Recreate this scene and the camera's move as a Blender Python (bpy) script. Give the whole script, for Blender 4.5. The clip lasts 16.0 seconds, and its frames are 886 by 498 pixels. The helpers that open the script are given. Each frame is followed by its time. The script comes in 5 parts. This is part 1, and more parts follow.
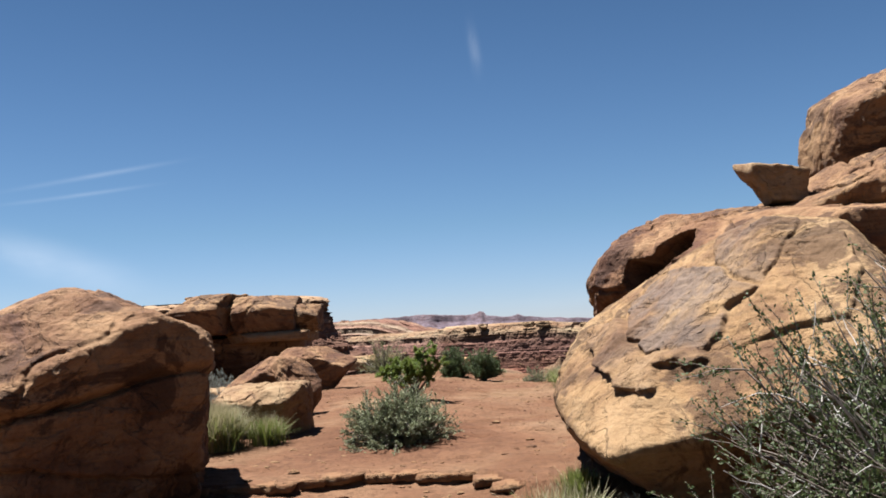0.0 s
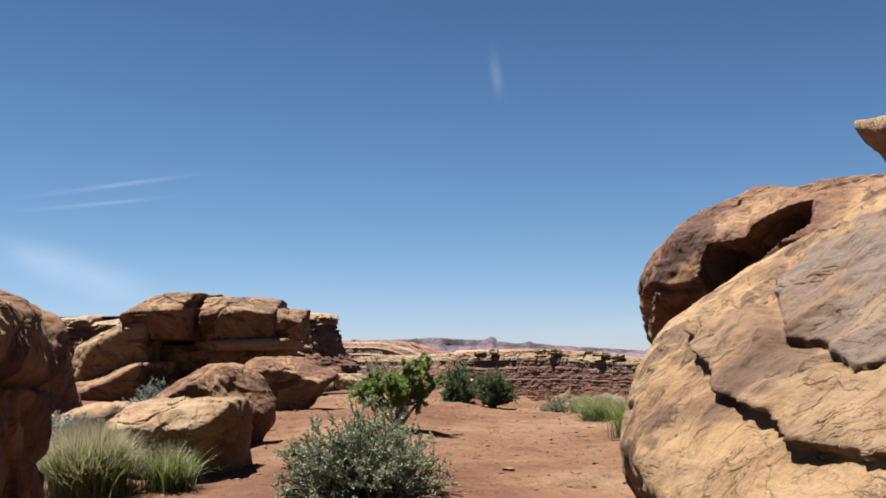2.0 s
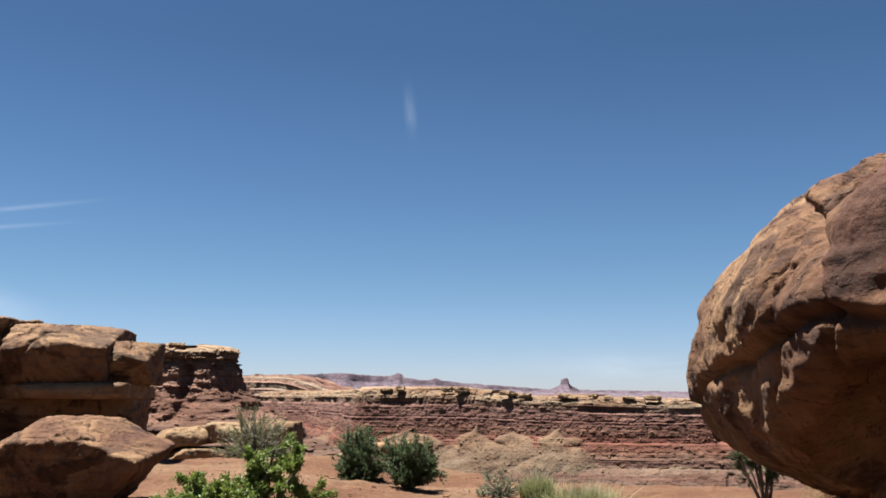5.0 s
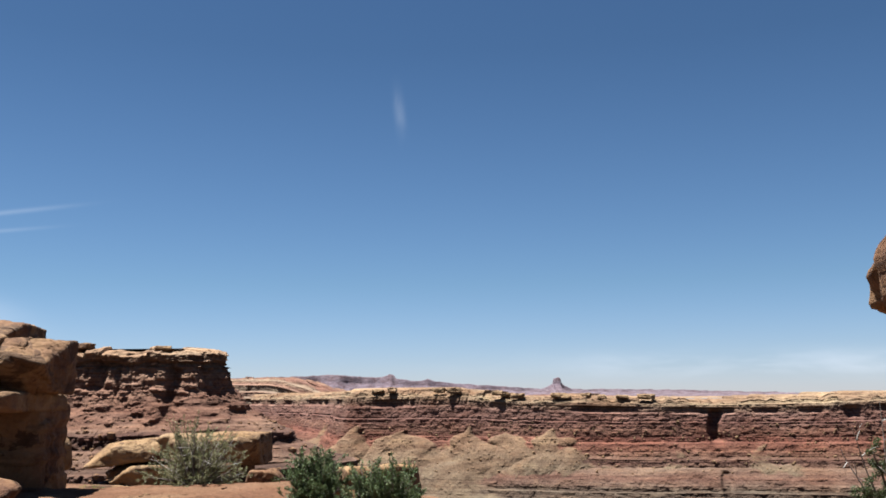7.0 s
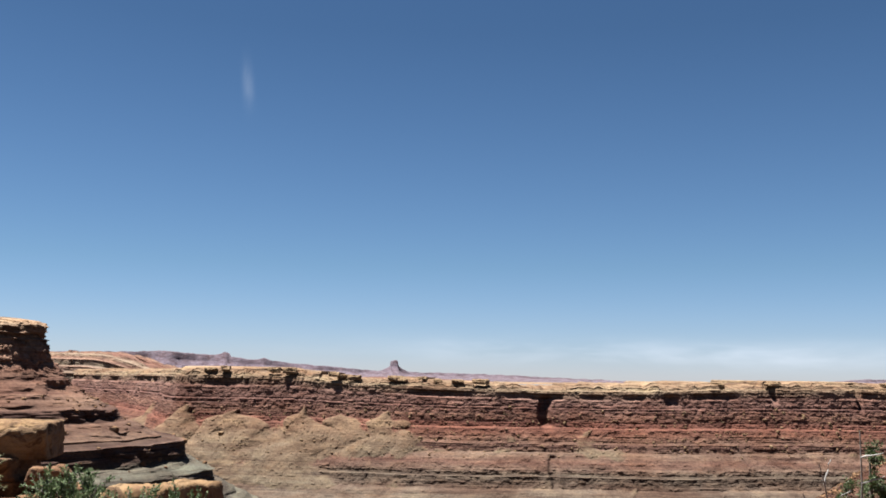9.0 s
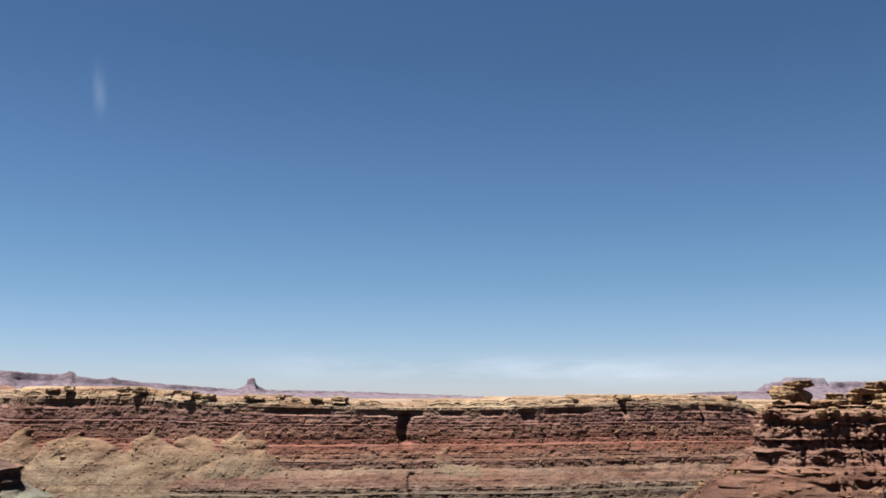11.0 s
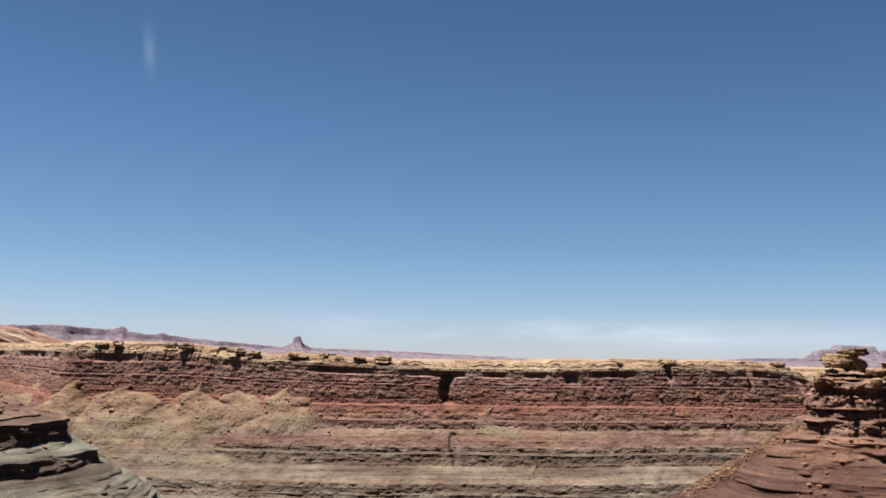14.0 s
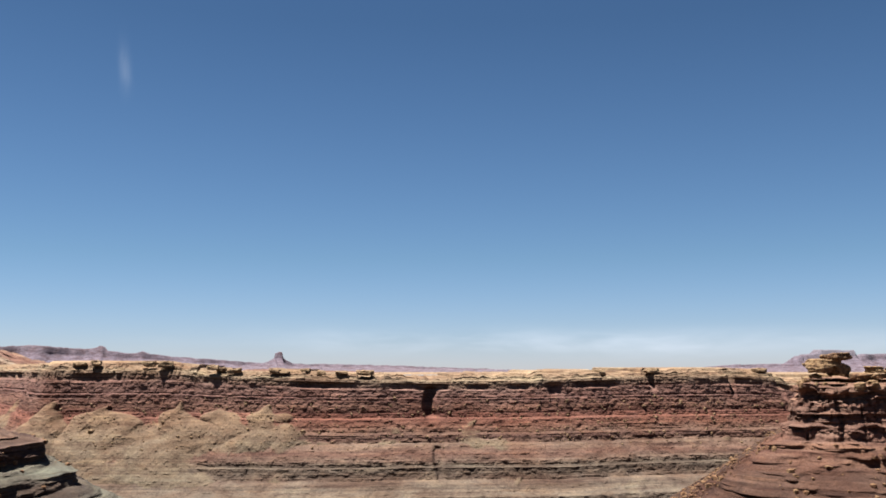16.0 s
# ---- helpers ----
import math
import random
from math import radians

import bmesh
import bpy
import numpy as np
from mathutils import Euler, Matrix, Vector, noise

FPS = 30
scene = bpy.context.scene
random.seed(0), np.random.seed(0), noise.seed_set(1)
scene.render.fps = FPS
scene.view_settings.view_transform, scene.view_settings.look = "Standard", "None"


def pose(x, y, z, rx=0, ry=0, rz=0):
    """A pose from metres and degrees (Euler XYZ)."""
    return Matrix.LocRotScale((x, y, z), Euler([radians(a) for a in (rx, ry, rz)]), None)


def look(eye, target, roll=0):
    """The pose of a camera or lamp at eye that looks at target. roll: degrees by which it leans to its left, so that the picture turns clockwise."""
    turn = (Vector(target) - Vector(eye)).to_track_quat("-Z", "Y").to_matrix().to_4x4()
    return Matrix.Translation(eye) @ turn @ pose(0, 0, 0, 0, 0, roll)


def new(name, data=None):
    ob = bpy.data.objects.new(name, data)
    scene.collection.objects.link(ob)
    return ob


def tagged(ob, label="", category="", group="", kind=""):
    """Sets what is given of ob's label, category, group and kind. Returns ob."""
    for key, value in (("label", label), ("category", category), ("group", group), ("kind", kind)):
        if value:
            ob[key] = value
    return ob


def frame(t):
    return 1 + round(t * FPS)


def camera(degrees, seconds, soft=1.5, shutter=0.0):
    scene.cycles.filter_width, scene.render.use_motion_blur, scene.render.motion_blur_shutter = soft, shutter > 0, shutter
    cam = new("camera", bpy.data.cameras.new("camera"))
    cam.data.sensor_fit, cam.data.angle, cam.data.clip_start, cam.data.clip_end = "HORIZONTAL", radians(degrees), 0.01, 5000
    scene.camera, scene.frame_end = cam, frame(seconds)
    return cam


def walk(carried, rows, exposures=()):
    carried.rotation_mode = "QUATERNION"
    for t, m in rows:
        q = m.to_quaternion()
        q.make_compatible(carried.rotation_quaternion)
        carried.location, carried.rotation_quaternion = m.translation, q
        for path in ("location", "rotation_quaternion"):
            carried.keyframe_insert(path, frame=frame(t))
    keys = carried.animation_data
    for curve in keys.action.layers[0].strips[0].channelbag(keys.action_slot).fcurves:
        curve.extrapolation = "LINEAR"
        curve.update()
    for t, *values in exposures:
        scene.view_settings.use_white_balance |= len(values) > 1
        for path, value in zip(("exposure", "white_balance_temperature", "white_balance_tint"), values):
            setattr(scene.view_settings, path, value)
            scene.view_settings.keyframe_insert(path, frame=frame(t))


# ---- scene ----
cam = camera(50.8, 16.0, soft=1.7)
PATH = [
    (0, (2.064, 4.482, 0.951), (1.787, 6.454, 1.14), -3.2),
    (0.5, (2.035, 5.383, 0.941), (1.638, 7.332, 1.148), -0.7),
    (1, (1.942, 6.302, 0.86), (1.623, 8.268, 1.047), -2.1),
    (1.5, (1.828, 7.273, 0.767), (1.487, 9.226, 1.032), -0.3),
    (2, (1.665, 8.231, 0.791), (1.36, 10.193, 1.031), -0.7),
    (2.5, (1.524, 9.168, 0.827), (1.24, 11.128, 1.112), -3.0),
    (3, (1.384, 10.072, 0.885), (1.157, 12.037, 1.184), -0.1),
    (3.5, (1.262, 10.906, 0.962), (1.138, 12.889, 1.189), -3.0),
    (4, (1.187, 11.772, 1.05), (1.037, 13.747, 1.334), -2.9),
    (4.5, (1.057, 12.665, 1.095), (1.017, 14.653, 1.306), -3.3),
    (5, (0.943, 13.608, 1.133), (0.832, 15.58, 1.448), 0.1),
    (5.2, (0.916, 13.993, 1.161), (0.828, 15.966, 1.48), -1.6),
    (7.3, (0.751, 17.779, 1.27), (0.649, 19.752, 1.585), -0.2),
    (7.4, (0.739, 17.938, 1.288), (0.604, 19.912, 1.575), -0.1),
    (7.5, (0.749, 18.088, 1.297), (0.586, 20.064, 1.564), -1.1),
    (7.8, (0.774, 18.51, 1.291), (0.581, 20.472, 1.623), -0.8),
    (8, (0.741, 18.788, 1.355), (0.62, 20.769, 1.599), -1.8),
    (8.4, (0.748, 19.314, 1.4), (0.67, 21.292, 1.681), 0.2),
    (8.5, (0.775, 19.44, 1.411), (0.717, 21.421, 1.678), 0.6),
    (8.6, (0.804, 19.552, 1.428), (0.781, 21.534, 1.697), 1.8),
    (9, (0.857, 19.87, 1.423), (1.099, 21.835, 1.702), 0.9),
    (9.5, (0.816, 20.273, 1.446), (1.246, 22.212, 1.68), -0.2),
    (10, (0.825, 20.724, 1.468), (1.272, 22.661, 1.684), 0.8),
    (10.2, (0.876, 20.933, 1.474), (1.382, 22.847, 1.753), -0.1),
    (12.3, (1.966, 23.35, 1.592), (2.52, 25.243, 1.922), 0.6),
    (12.5, (2.058, 23.562, 1.594), (2.642, 25.453, 1.882), 2.0),
    (12.8, (2.178, 23.849, 1.593), (2.867, 25.702, 1.898), 2.4),
    (13, (2.241, 24.022, 1.593), (2.898, 25.899, 1.813), 1.9),
    (13.5, (2.369, 24.4, 1.59), (2.884, 26.324, 1.775), 3.5),
    (14, (2.471, 24.737, 1.579), (2.913, 26.674, 1.813), 1.2),
    (14.5, (2.532, 25.062, 1.584), (2.821, 27.023, 1.849), -0.3),
    (15, (2.579, 25.36, 1.591), (2.94, 27.308, 1.864), 0.9),
    (15.5, (2.612, 25.634, 1.601), (3.079, 27.563, 1.844), -1.1),
    (16, (2.652, 25.887, 1.612), (3.134, 27.811, 1.873), 0.0),
]
walk(cam, [(t, look(eye, target, roll)) for t, eye, target, roll in PATH], [(0, 2.03, 6000, 10), (3, 2.01, 6000, 10), (5, 1.99, 6000, 10), (16, 1.93, 6000, 10)])

# ---- world and sun ----
SUN_DIR = Vector((-0.28, 0.10, 0.955)).normalized()      # towards the sun
world = bpy.data.worlds.new("world")
scene.world = world
world.use_nodes = True
wn = world.node_tree.nodes
sky = wn.new("ShaderNodeTexSky")
sky.sky_type, sky.sun_disc = "NISHITA", False
sky.sun_elevation = math.asin(SUN_DIR.z)
sky.sun_rotation = math.atan2(SUN_DIR.x, SUN_DIR.y)
sky.altitude, sky.air_density, sky.dust_density, sky.ozone_density = 200, 1.0, 0.1, 1.3
wn["Background"].inputs["Strength"].default_value = 0.0150
tint = wn.new("ShaderNodeMix")
tint.data_type, tint.blend_type = "RGBA", "MULTIPLY"
tint.inputs[0].default_value = 1.0
aloft = wn.new("ShaderNodeSeparateXYZ")
grade = wn.new("ShaderNodeValToRGB")
for stop, (pos, col) in zip((grade.color_ramp.elements[0], grade.color_ramp.elements.new(0.12), grade.color_ramp.elements[-1]),
                            ((0.0, (1.36, 1.47, 2.03)), (0.12, (1.06, 1.28, 1.50)), (0.36, (0.75, 0.96, 1.12)))):
    stop.position, stop.color = pos, (*col, 1)
wl = world.node_tree.links
wl.new(wn.new("ShaderNodeTexCoord").outputs["Generated"], aloft.inputs[0])
wl.new(aloft.outputs["Z"], grade.inputs["Fac"])
wl.new(grade.outputs["Color"], tint.inputs[7])
wl.new(sky.outputs[0], tint.inputs[6])
wl.new(tint.outputs[2], wn["Background"].inputs["Color"])
sun = new("sun", bpy.data.lights.new("sun", "SUN"))
sun.data.energy, sun.data.angle, sun.data.color = 5.0, radians(0.53), (1.0, 0.95, 0.88)
sun.matrix_world = look((0, 0, 50), Vector((0, 0, 50)) - SUN_DIR)

# ---- noise on arrays ----
def _hash(i, j, k, seed):
    n = (i * 374761393 + j * 668265263 + k * 2147483647 + seed * 974634777) & 0xFFFFFFFF
    n = ((n ^ (n >> 13)) * 1274126177) & 0xFFFFFFFF
    n = ((n ^ (n >> 16)) * 2246822519) & 0xFFFFFFFF
    return ((n ^ (n >> 15)) & 0xFFFFFF) / float(0xFFFFFF)


def vnoise(p, seed=0):
    """Smooth value noise in -1..1 at the rows of p."""
    p = np.asarray(p, float)
    c = np.floor(p).astype(np.int64)
    f = p - c
    f = f * f * f * (f * (f * 6 - 15) + 10)
    out = 0.0
    for a in (0, 1):
        for b in (0, 1):
            for d in (0, 1):
                w = (f[..., 0] if a else 1 - f[..., 0]) * (f[..., 1] if b else 1 - f[..., 1]) * (f[..., 2] if d else 1 - f[..., 2])
                out = out + w * _hash(c[..., 0] + a, c[..., 1] + b, c[..., 2] + d, seed)
    return out * 2 - 1


def vnoise2(x, z, seed=0):
    """Smooth value noise in -1..1 over two coordinates."""
    ci, ck = np.floor(x).astype(np.int64), np.floor(z).astype(np.int64)
    fx, fz = (x - ci).astype(np.float32), (z - ck).astype(np.float32)
    fx, fz = fx * fx * (3 - 2 * fx), fz * fz * (3 - 2 * fz)
    a, b = _hash(ci, 0, ck, seed), _hash(ci + 1, 0, ck, seed)
    c, d = _hash(ci, 0, ck + 1, seed), _hash(ci + 1, 0, ck + 1, seed)
    return ((a * (1 - fx) + b * fx) * (1 - fz) + (c * (1 - fx) + d * fx) * fz) * 2 - 1


def fbm2(x, z, octaves=4, seed=0):
    total, amp = 0.0, 1.0
    for n in range(octaves):
        total = total + amp * vnoise2(x * 2.0 ** n + 17.3 * n, z * 2.0 ** n + 5.1 * n, seed + n)
        amp *= 0.5
    return total


def fbm(p, octaves=4, seed=0, gain=0.5):
    p = np.asarray(p, float)
    total, amp = 0.0, 1.0
    for n in range(octaves):
        total = total + amp * vnoise(p * 2.0 ** n + 17.3 * n, seed + n)
        amp *= gain
    return total


def smooth(a, b, x):
    t = np.clip((np.asarray(x, float) - a) / (b - a), 0, 1)
    return t * t * (3 - 2 * t)


def xyz(x, y, z):
    return np.stack(np.broadcast_arrays(np.asarray(x, float), y, z), -1)


# ---- materials ----
def nodes_of(name):
    m = bpy.data.materials.new(name)
    m.use_nodes = True
    return m, m.node_tree.nodes, m.node_tree.links, m.node_tree.nodes["Principled BSDF"]


def add_noise(nt, ln, coord, scale, detail=6.0, rough=0.6, stretch=None, distort=0.0):
    src = coord
    if stretch:
        mp = nt.new("ShaderNodeMapping")
        mp.inputs["Scale"].default_value = stretch
        ln.new(coord, mp.inputs["Vector"])
        src = mp.outputs["Vector"]
    n = nt.new("ShaderNodeTexNoise")
    n.inputs["Scale"].default_value, n.inputs["Detail"].default_value = scale, detail
    n.inputs["Roughness"].default_value, n.inputs["Distortion"].default_value = rough, distort
    ln.new(src, n.inputs["Vector"])
    return n.outputs["Fac"]


def ramp(nt, ln, fac, stops, mode="LINEAR"):
    r = nt.new("ShaderNodeValToRGB")
    r.color_ramp.interpolation = mode
    e = r.color_ramp.elements
    while len(e) < len(stops):
        e.new(0.5)
    for el, (pos, col) in zip(e, stops):
        el.position, el.color = pos, (*col, 1) if len(col) == 3 else col
    ln.new(fac, r.inputs["Fac"])
    return r.outputs["Color"]


def mix(nt, ln, fac, a, b, blend="MIX"):
    m = nt.new("ShaderNodeMix")
    m.data_type, m.blend_type = "RGBA", blend
    if isinstance(fac, float):
        m.inputs[0].default_value = fac
    else:
        ln.new(fac, m.inputs[0])
    for sock, v in ((m.inputs[6], a), (m.inputs[7], b)):
        if isinstance(v, tuple):
            sock.default_value = (*v, 1)
        else:
            ln.new(v, sock)
    return m.outputs[2]


def bump(nt, ln, bsdf, heights):
    last = None
    for h, strength, dist in heights:
        b = nt.new("ShaderNodeBump")
        b.inputs["Strength"].default_value, b.inputs["Distance"].default_value = strength, dist
        ln.new(h, b.inputs["Height"])
        if last:
            ln.new(last, b.inputs["Normal"])
        last = b.outputs["Normal"]
    ln.new(last, bsdf.inputs["Normal"])


def grey(v):
    return (v, v, v)


def sandstone(name, light, mid, dark, varnish=0.55, bed=True):
    """Weathered desert sandstone: bleached and ruddy patches, dark varnish with its own edges, fine bedding, pits."""
    m, nt, ln, bs = nodes_of(name)
    co = nt.new("ShaderNodeTexCoord").outputs["Object"]
    big = add_noise(nt, ln, co, 0.9, 8, 0.62, distort=0.6)
    patch = ramp(nt, ln, big, [(0.36, dark), (0.47, mid), (0.60, light)])
    vn = add_noise(nt, ln, co, 1.25, 10, 0.66, (1, 1, 1.3), 0.9)
    vmask = ramp(nt, ln, vn, [(varnish, grey(0)), (varnish + 0.045, grey(0.75))])
    col = mix(nt, ln, vmask, patch, tuple(0.55 * c for c in dark))
    # Plaque mask: varnish on the tan plates, painted shade in the cap boulder's recess.
    plaque_tone = nt.new("ShaderNodeAttribute")
    plaque_tone.attribute_name = "patina_shade"
    plaque_fac = mix(nt, ln, 1.0, plaque_tone.outputs["Color"], ramp(nt, ln, add_noise(nt, ln, co, 2.1, 9, 0.7), [(0.36, grey(0)), (0.56, grey(1))]), "MULTIPLY")
    col = mix(nt, ln, plaque_fac, col, (0.10, 0.072, 0.056))
    fine = add_noise(nt, ln, co, 28, 6, 0.7)
    col = mix(nt, ln, 0.55, col, ramp(nt, ln, fine, [(0.3, grey(0.45)), (0.5, grey(0.95)), (0.72, grey(1.0))]), "MULTIPLY")
    beds = add_noise(nt, ln, co, 2.2, 5, 0.6, (0.35, 0.35, 5.0), 0.3)
    if bed:
        col = mix(nt, ln, 0.45, col, ramp(nt, ln, beds, [(0.38, grey(0.55)), (0.47, grey(1)), (0.58, grey(1)), (0.66, grey(0.75))]), "MULTIPLY")
    peel = ramp(nt, ln, add_noise(nt, ln, co, 0.85, 7, 0.55, (1, 1, 1.2), 1.1), [(0.485, grey(0)), (0.497, grey(1))])
    peel2 = ramp(nt, ln, add_noise(nt, ln, co, 2.3, 6, 0.55, (1, 1, 1.5), 0.9), [(0.53, grey(0)), (0.545, grey(1))])
    col = mix(nt, ln, 0.22, col, mix(nt, ln, peel, (1.0, 1.0, 1.0), (0.62, 0.56, 0.52)), "MULTIPLY")
    rift = ramp(nt, ln, add_noise(nt, ln, co, 0.62, 5, 0.5, (1, 1, 1.8), 0.7), [(0.490, grey(1)), (0.4975, grey(0)), (0.505, grey(1))])
    col = mix(nt, ln, 0.15, col, rift, "MULTIPLY")
    ln.new(col, bs.inputs["Base Color"])
    bs.inputs["Roughness"].default_value, bs.inputs["Specular IOR Level"].default_value = 0.9, 0.2
    mid_b = add_noise(nt, ln, co, 6.5, 9, 0.68)
    bump(nt, ln, bs, [(peel, 0.8, 0.05), (peel2, 0.7, 0.025), (rift, 0.35, 0.03), (mid_b, 0.7, 0.06), (beds, 0.5, 0.03), (fine, 0.6, 0.012)])
    return m


TAN = sandstone("tan_sandstone", (0.2276, 0.1466, 0.07301), (0.1842, 0.1088, 0.04874), (0.1011, 0.05223, 0.02496), 0.53)
RUDDY = sandstone("ruddy_sandstone", (0.1782, 0.1067, 0.05166), (0.1415, 0.07196, 0.03294), (0.08611, 0.0383, 0.01859), 0.56)
PALE = sandstone("pale_sandstone", (0.2276, 0.1567, 0.08552), (0.1932, 0.1197, 0.06028), (0.1236, 0.06689, 0.03445), 0.62)

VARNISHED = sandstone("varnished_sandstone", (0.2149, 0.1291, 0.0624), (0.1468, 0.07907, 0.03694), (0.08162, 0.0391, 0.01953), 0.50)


RUST = sandstone("rust_sandstone", (0.1991, 0.1148, 0.05591), (0.1219, 0.06008, 0.02741), (0.06274, 0.02664, 0.01342), 0.53)


def soil_material():
    m, nt, ln, bs = nodes_of("red_soil")
    co = nt.new("ShaderNodeTexCoord").outputs["Object"]
    big = add_noise(nt, ln, co, 0.35, 8, 0.6, distort=0.4)
    col = ramp(nt, ln, big, [(0.34, (0.07704, 0.03513, 0.01812)), (0.5, (0.1022, 0.0507, 0.02661)), (0.63, (0.131, 0.07613, 0.04188))])
    crust = add_noise(nt, ln, co, 5.5, 8, 0.7, distort=0.8)
    col = mix(nt, ln, 0.6, col, ramp(nt, ln, crust, [(0.36, grey(0.62)), (0.5, grey(1)), (0.66, (1, 0.97, 0.93))]), "MULTIPLY")
    flag = ramp(nt, ln, add_noise(nt, ln, co, 2.6, 5, 0.55, (1, 1.5, 1), 1.2), [(0.455, grey(1)), (0.49, grey(0)), (0.53, grey(1))])
    where = ramp(nt, ln, add_noise(nt, ln, co, 0.5, 4, 0.5), [(0.46, grey(0)), (0.56, grey(0.55))])
    col = mix(nt, ln, where, col, mix(nt, ln, 1.0, mix(nt, ln, 1.0, col, (1.22, 1.25, 1.3), "MULTIPLY"), ramp(nt, ln, flag, [(0.0, grey(0.6)), (0.5, grey(1))]), "MULTIPLY"))
    chip = add_noise(nt, ln, co, 17, 5, 0.65, distort=0.5)
    col = mix(nt, ln, 0.55, col, ramp(nt, ln, chip, [(0.36, grey(0.55)), (0.47, grey(1)), (0.6, grey(1)), (0.68, grey(1.3))]), "MULTIPLY")
    grit = add_noise(nt, ln, co, 60, 5, 0.75)
    col = mix(nt, ln, 0.5, col, ramp(nt, ln, grit, [(0.33, grey(0.5)), (0.5, grey(1)), (0.7, grey(1))]), "MULTIPLY")
    ln.new(col, bs.inputs["Base Color"])
    bs.inputs["Roughness"].default_value, bs.inputs["Specular IOR Level"].default_value = 0.95, 0.1
    bump(nt, ln, bs, [(crust, 0.6, 0.06), (flag, 0.4, 0.03), (chip, 0.6, 0.03), (grit, 0.5, 0.012)])
    return m


SOIL = soil_material()


def strata_material(name, low, high, bands, speckle=1.0, rubble=((0.0, (0.096, 0.079, 0.055)), (0.46, (0.103, 0.075, 0.049)), (0.56, (0.112, 0.073, 0.045)), (1.0, (0.112, 0.073, 0.045)))):
    """Layered canyon rock: colour follows height in the ground, warped and broken by rubble."""
    m, nt, ln, bs = nodes_of(name)
    co = nt.new("ShaderNodeTexCoord").outputs["Object"]
    bed = nt.new("ShaderNodeAttribute")
    bed.attribute_name = "bed"
    loose = nt.new("ShaderNodeAttribute")
    loose.attribute_name = "loose"
    warp = add_noise(nt, ln, co, 0.06, 6, 0.6)
    wv = nt.new("ShaderNodeMath")
    wv.operation = "MULTIPLY_ADD"
    ln.new(warp, wv.inputs[0])
    wv.inputs[1].default_value = 2.4
    ln.new(bed.outputs["Fac"], wv.inputs[2])
    mr = nt.new("ShaderNodeMapRange")
    ln.new(wv.outputs[0], mr.inputs["Value"])
    mr.inputs["From Min"].default_value, mr.inputs["From Max"].default_value = low + 1.2, high + 1.2
    col = ramp(nt, ln, mr.outputs[0], bands)
    tone = nt.new("ShaderNodeAttribute")
    tone.attribute_name = "tone"
    tv = nt.new("ShaderNodeMath")
    tv.operation = "MULTIPLY_ADD"
    ln.new(tone.outputs["Fac"], tv.inputs[0])
    tv.inputs[1].default_value, tv.inputs[2].default_value = 0.32, 1.0
    col = mix(nt, ln, loose.outputs["Fac"], col, ramp(nt, ln, mr.outputs[0], rubble))
    col = mix(nt, ln, 1.0, col, tv.outputs[0], "MULTIPLY")
    blotch = add_noise(nt, ln, co, 0.035, 8, 0.62, (1, 1, 2.2), 0.8)
    col = mix(nt, ln, 0.85, col, ramp(nt, ln, blotch, [(0.36, (0.74, 0.63, 0.58)), (0.47, (0.95, 0.89, 0.86)), (0.56, grey(1)), (0.66, (1.25, 1.27, 1.20))]), "MULTIPLY")
    beds = add_noise(nt, ln, co, 1.0, 6, 0.62, (0.02, 0.02, 0.95), 0.2)
    col = mix(nt, ln, 0.8, col, ramp(nt, ln, beds, [(0.33, (0.55, 0.47, 0.46)), (0.45, (0.9, 0.85, 0.83)), (0.55, grey(1)), (0.68, (1.25, 1.18, 1.08))]), "MULTIPLY")
    thin = add_noise(nt, ln, co, 1.0, 4, 0.7, (0.022, 0.022, 0.85 * speckle ** 0.6), 0.15)
    thin_mix = nt.new("ShaderNodeMath")
    thin_mix.operation = "MULTIPLY_ADD"
    ln.new(loose.outputs["Fac"], thin_mix.inputs[0])
    thin_mix.inputs[1].default_value, thin_mix.inputs[2].default_value = -0.6, 0.8
    col = mix(nt, ln, thin_mix.outputs[0], col, ramp(nt, ln, thin, [(0.36, (0.50, 0.42, 0.41)), (0.44, (0.92, 0.88, 0.86)), (0.55, grey(1)), (0.64, (1.32, 1.27, 1.2))]), "MULTIPLY")
    rub = add_noise(nt, ln, co, 0.16, 9, 0.68, (1, 1, 1.6), 0.6)
    col = mix(nt, ln, 0.65, col, ramp(nt, ln, rub, [(0.36, (0.52, 0.45, 0.43)), (0.48, grey(1)), (0.62, (1.28, 1.24, 1.15))]), "MULTIPLY")
    fine = add_noise(nt, ln, co, 1.1 * speckle, 7, 0.75)
    col = mix(nt, ln, 0.6, col, ramp(nt, ln, fine, [(0.36, grey(0.45)), (0.49, grey(1)), (0.62, grey(1.3))]), "MULTIPLY")
    ln.new(col, bs.inputs["Base Color"])
    bs.inputs["Roughness"].default_value, bs.inputs["Specular IOR Level"].default_value = 0.95, 0.1
    bump(nt, ln, bs, [(beds, 0.45, 0.5), (thin, 0.6, 0.3), (rub, 0.6, 1.2), (fine, 0.8, 0.35)])
    return m


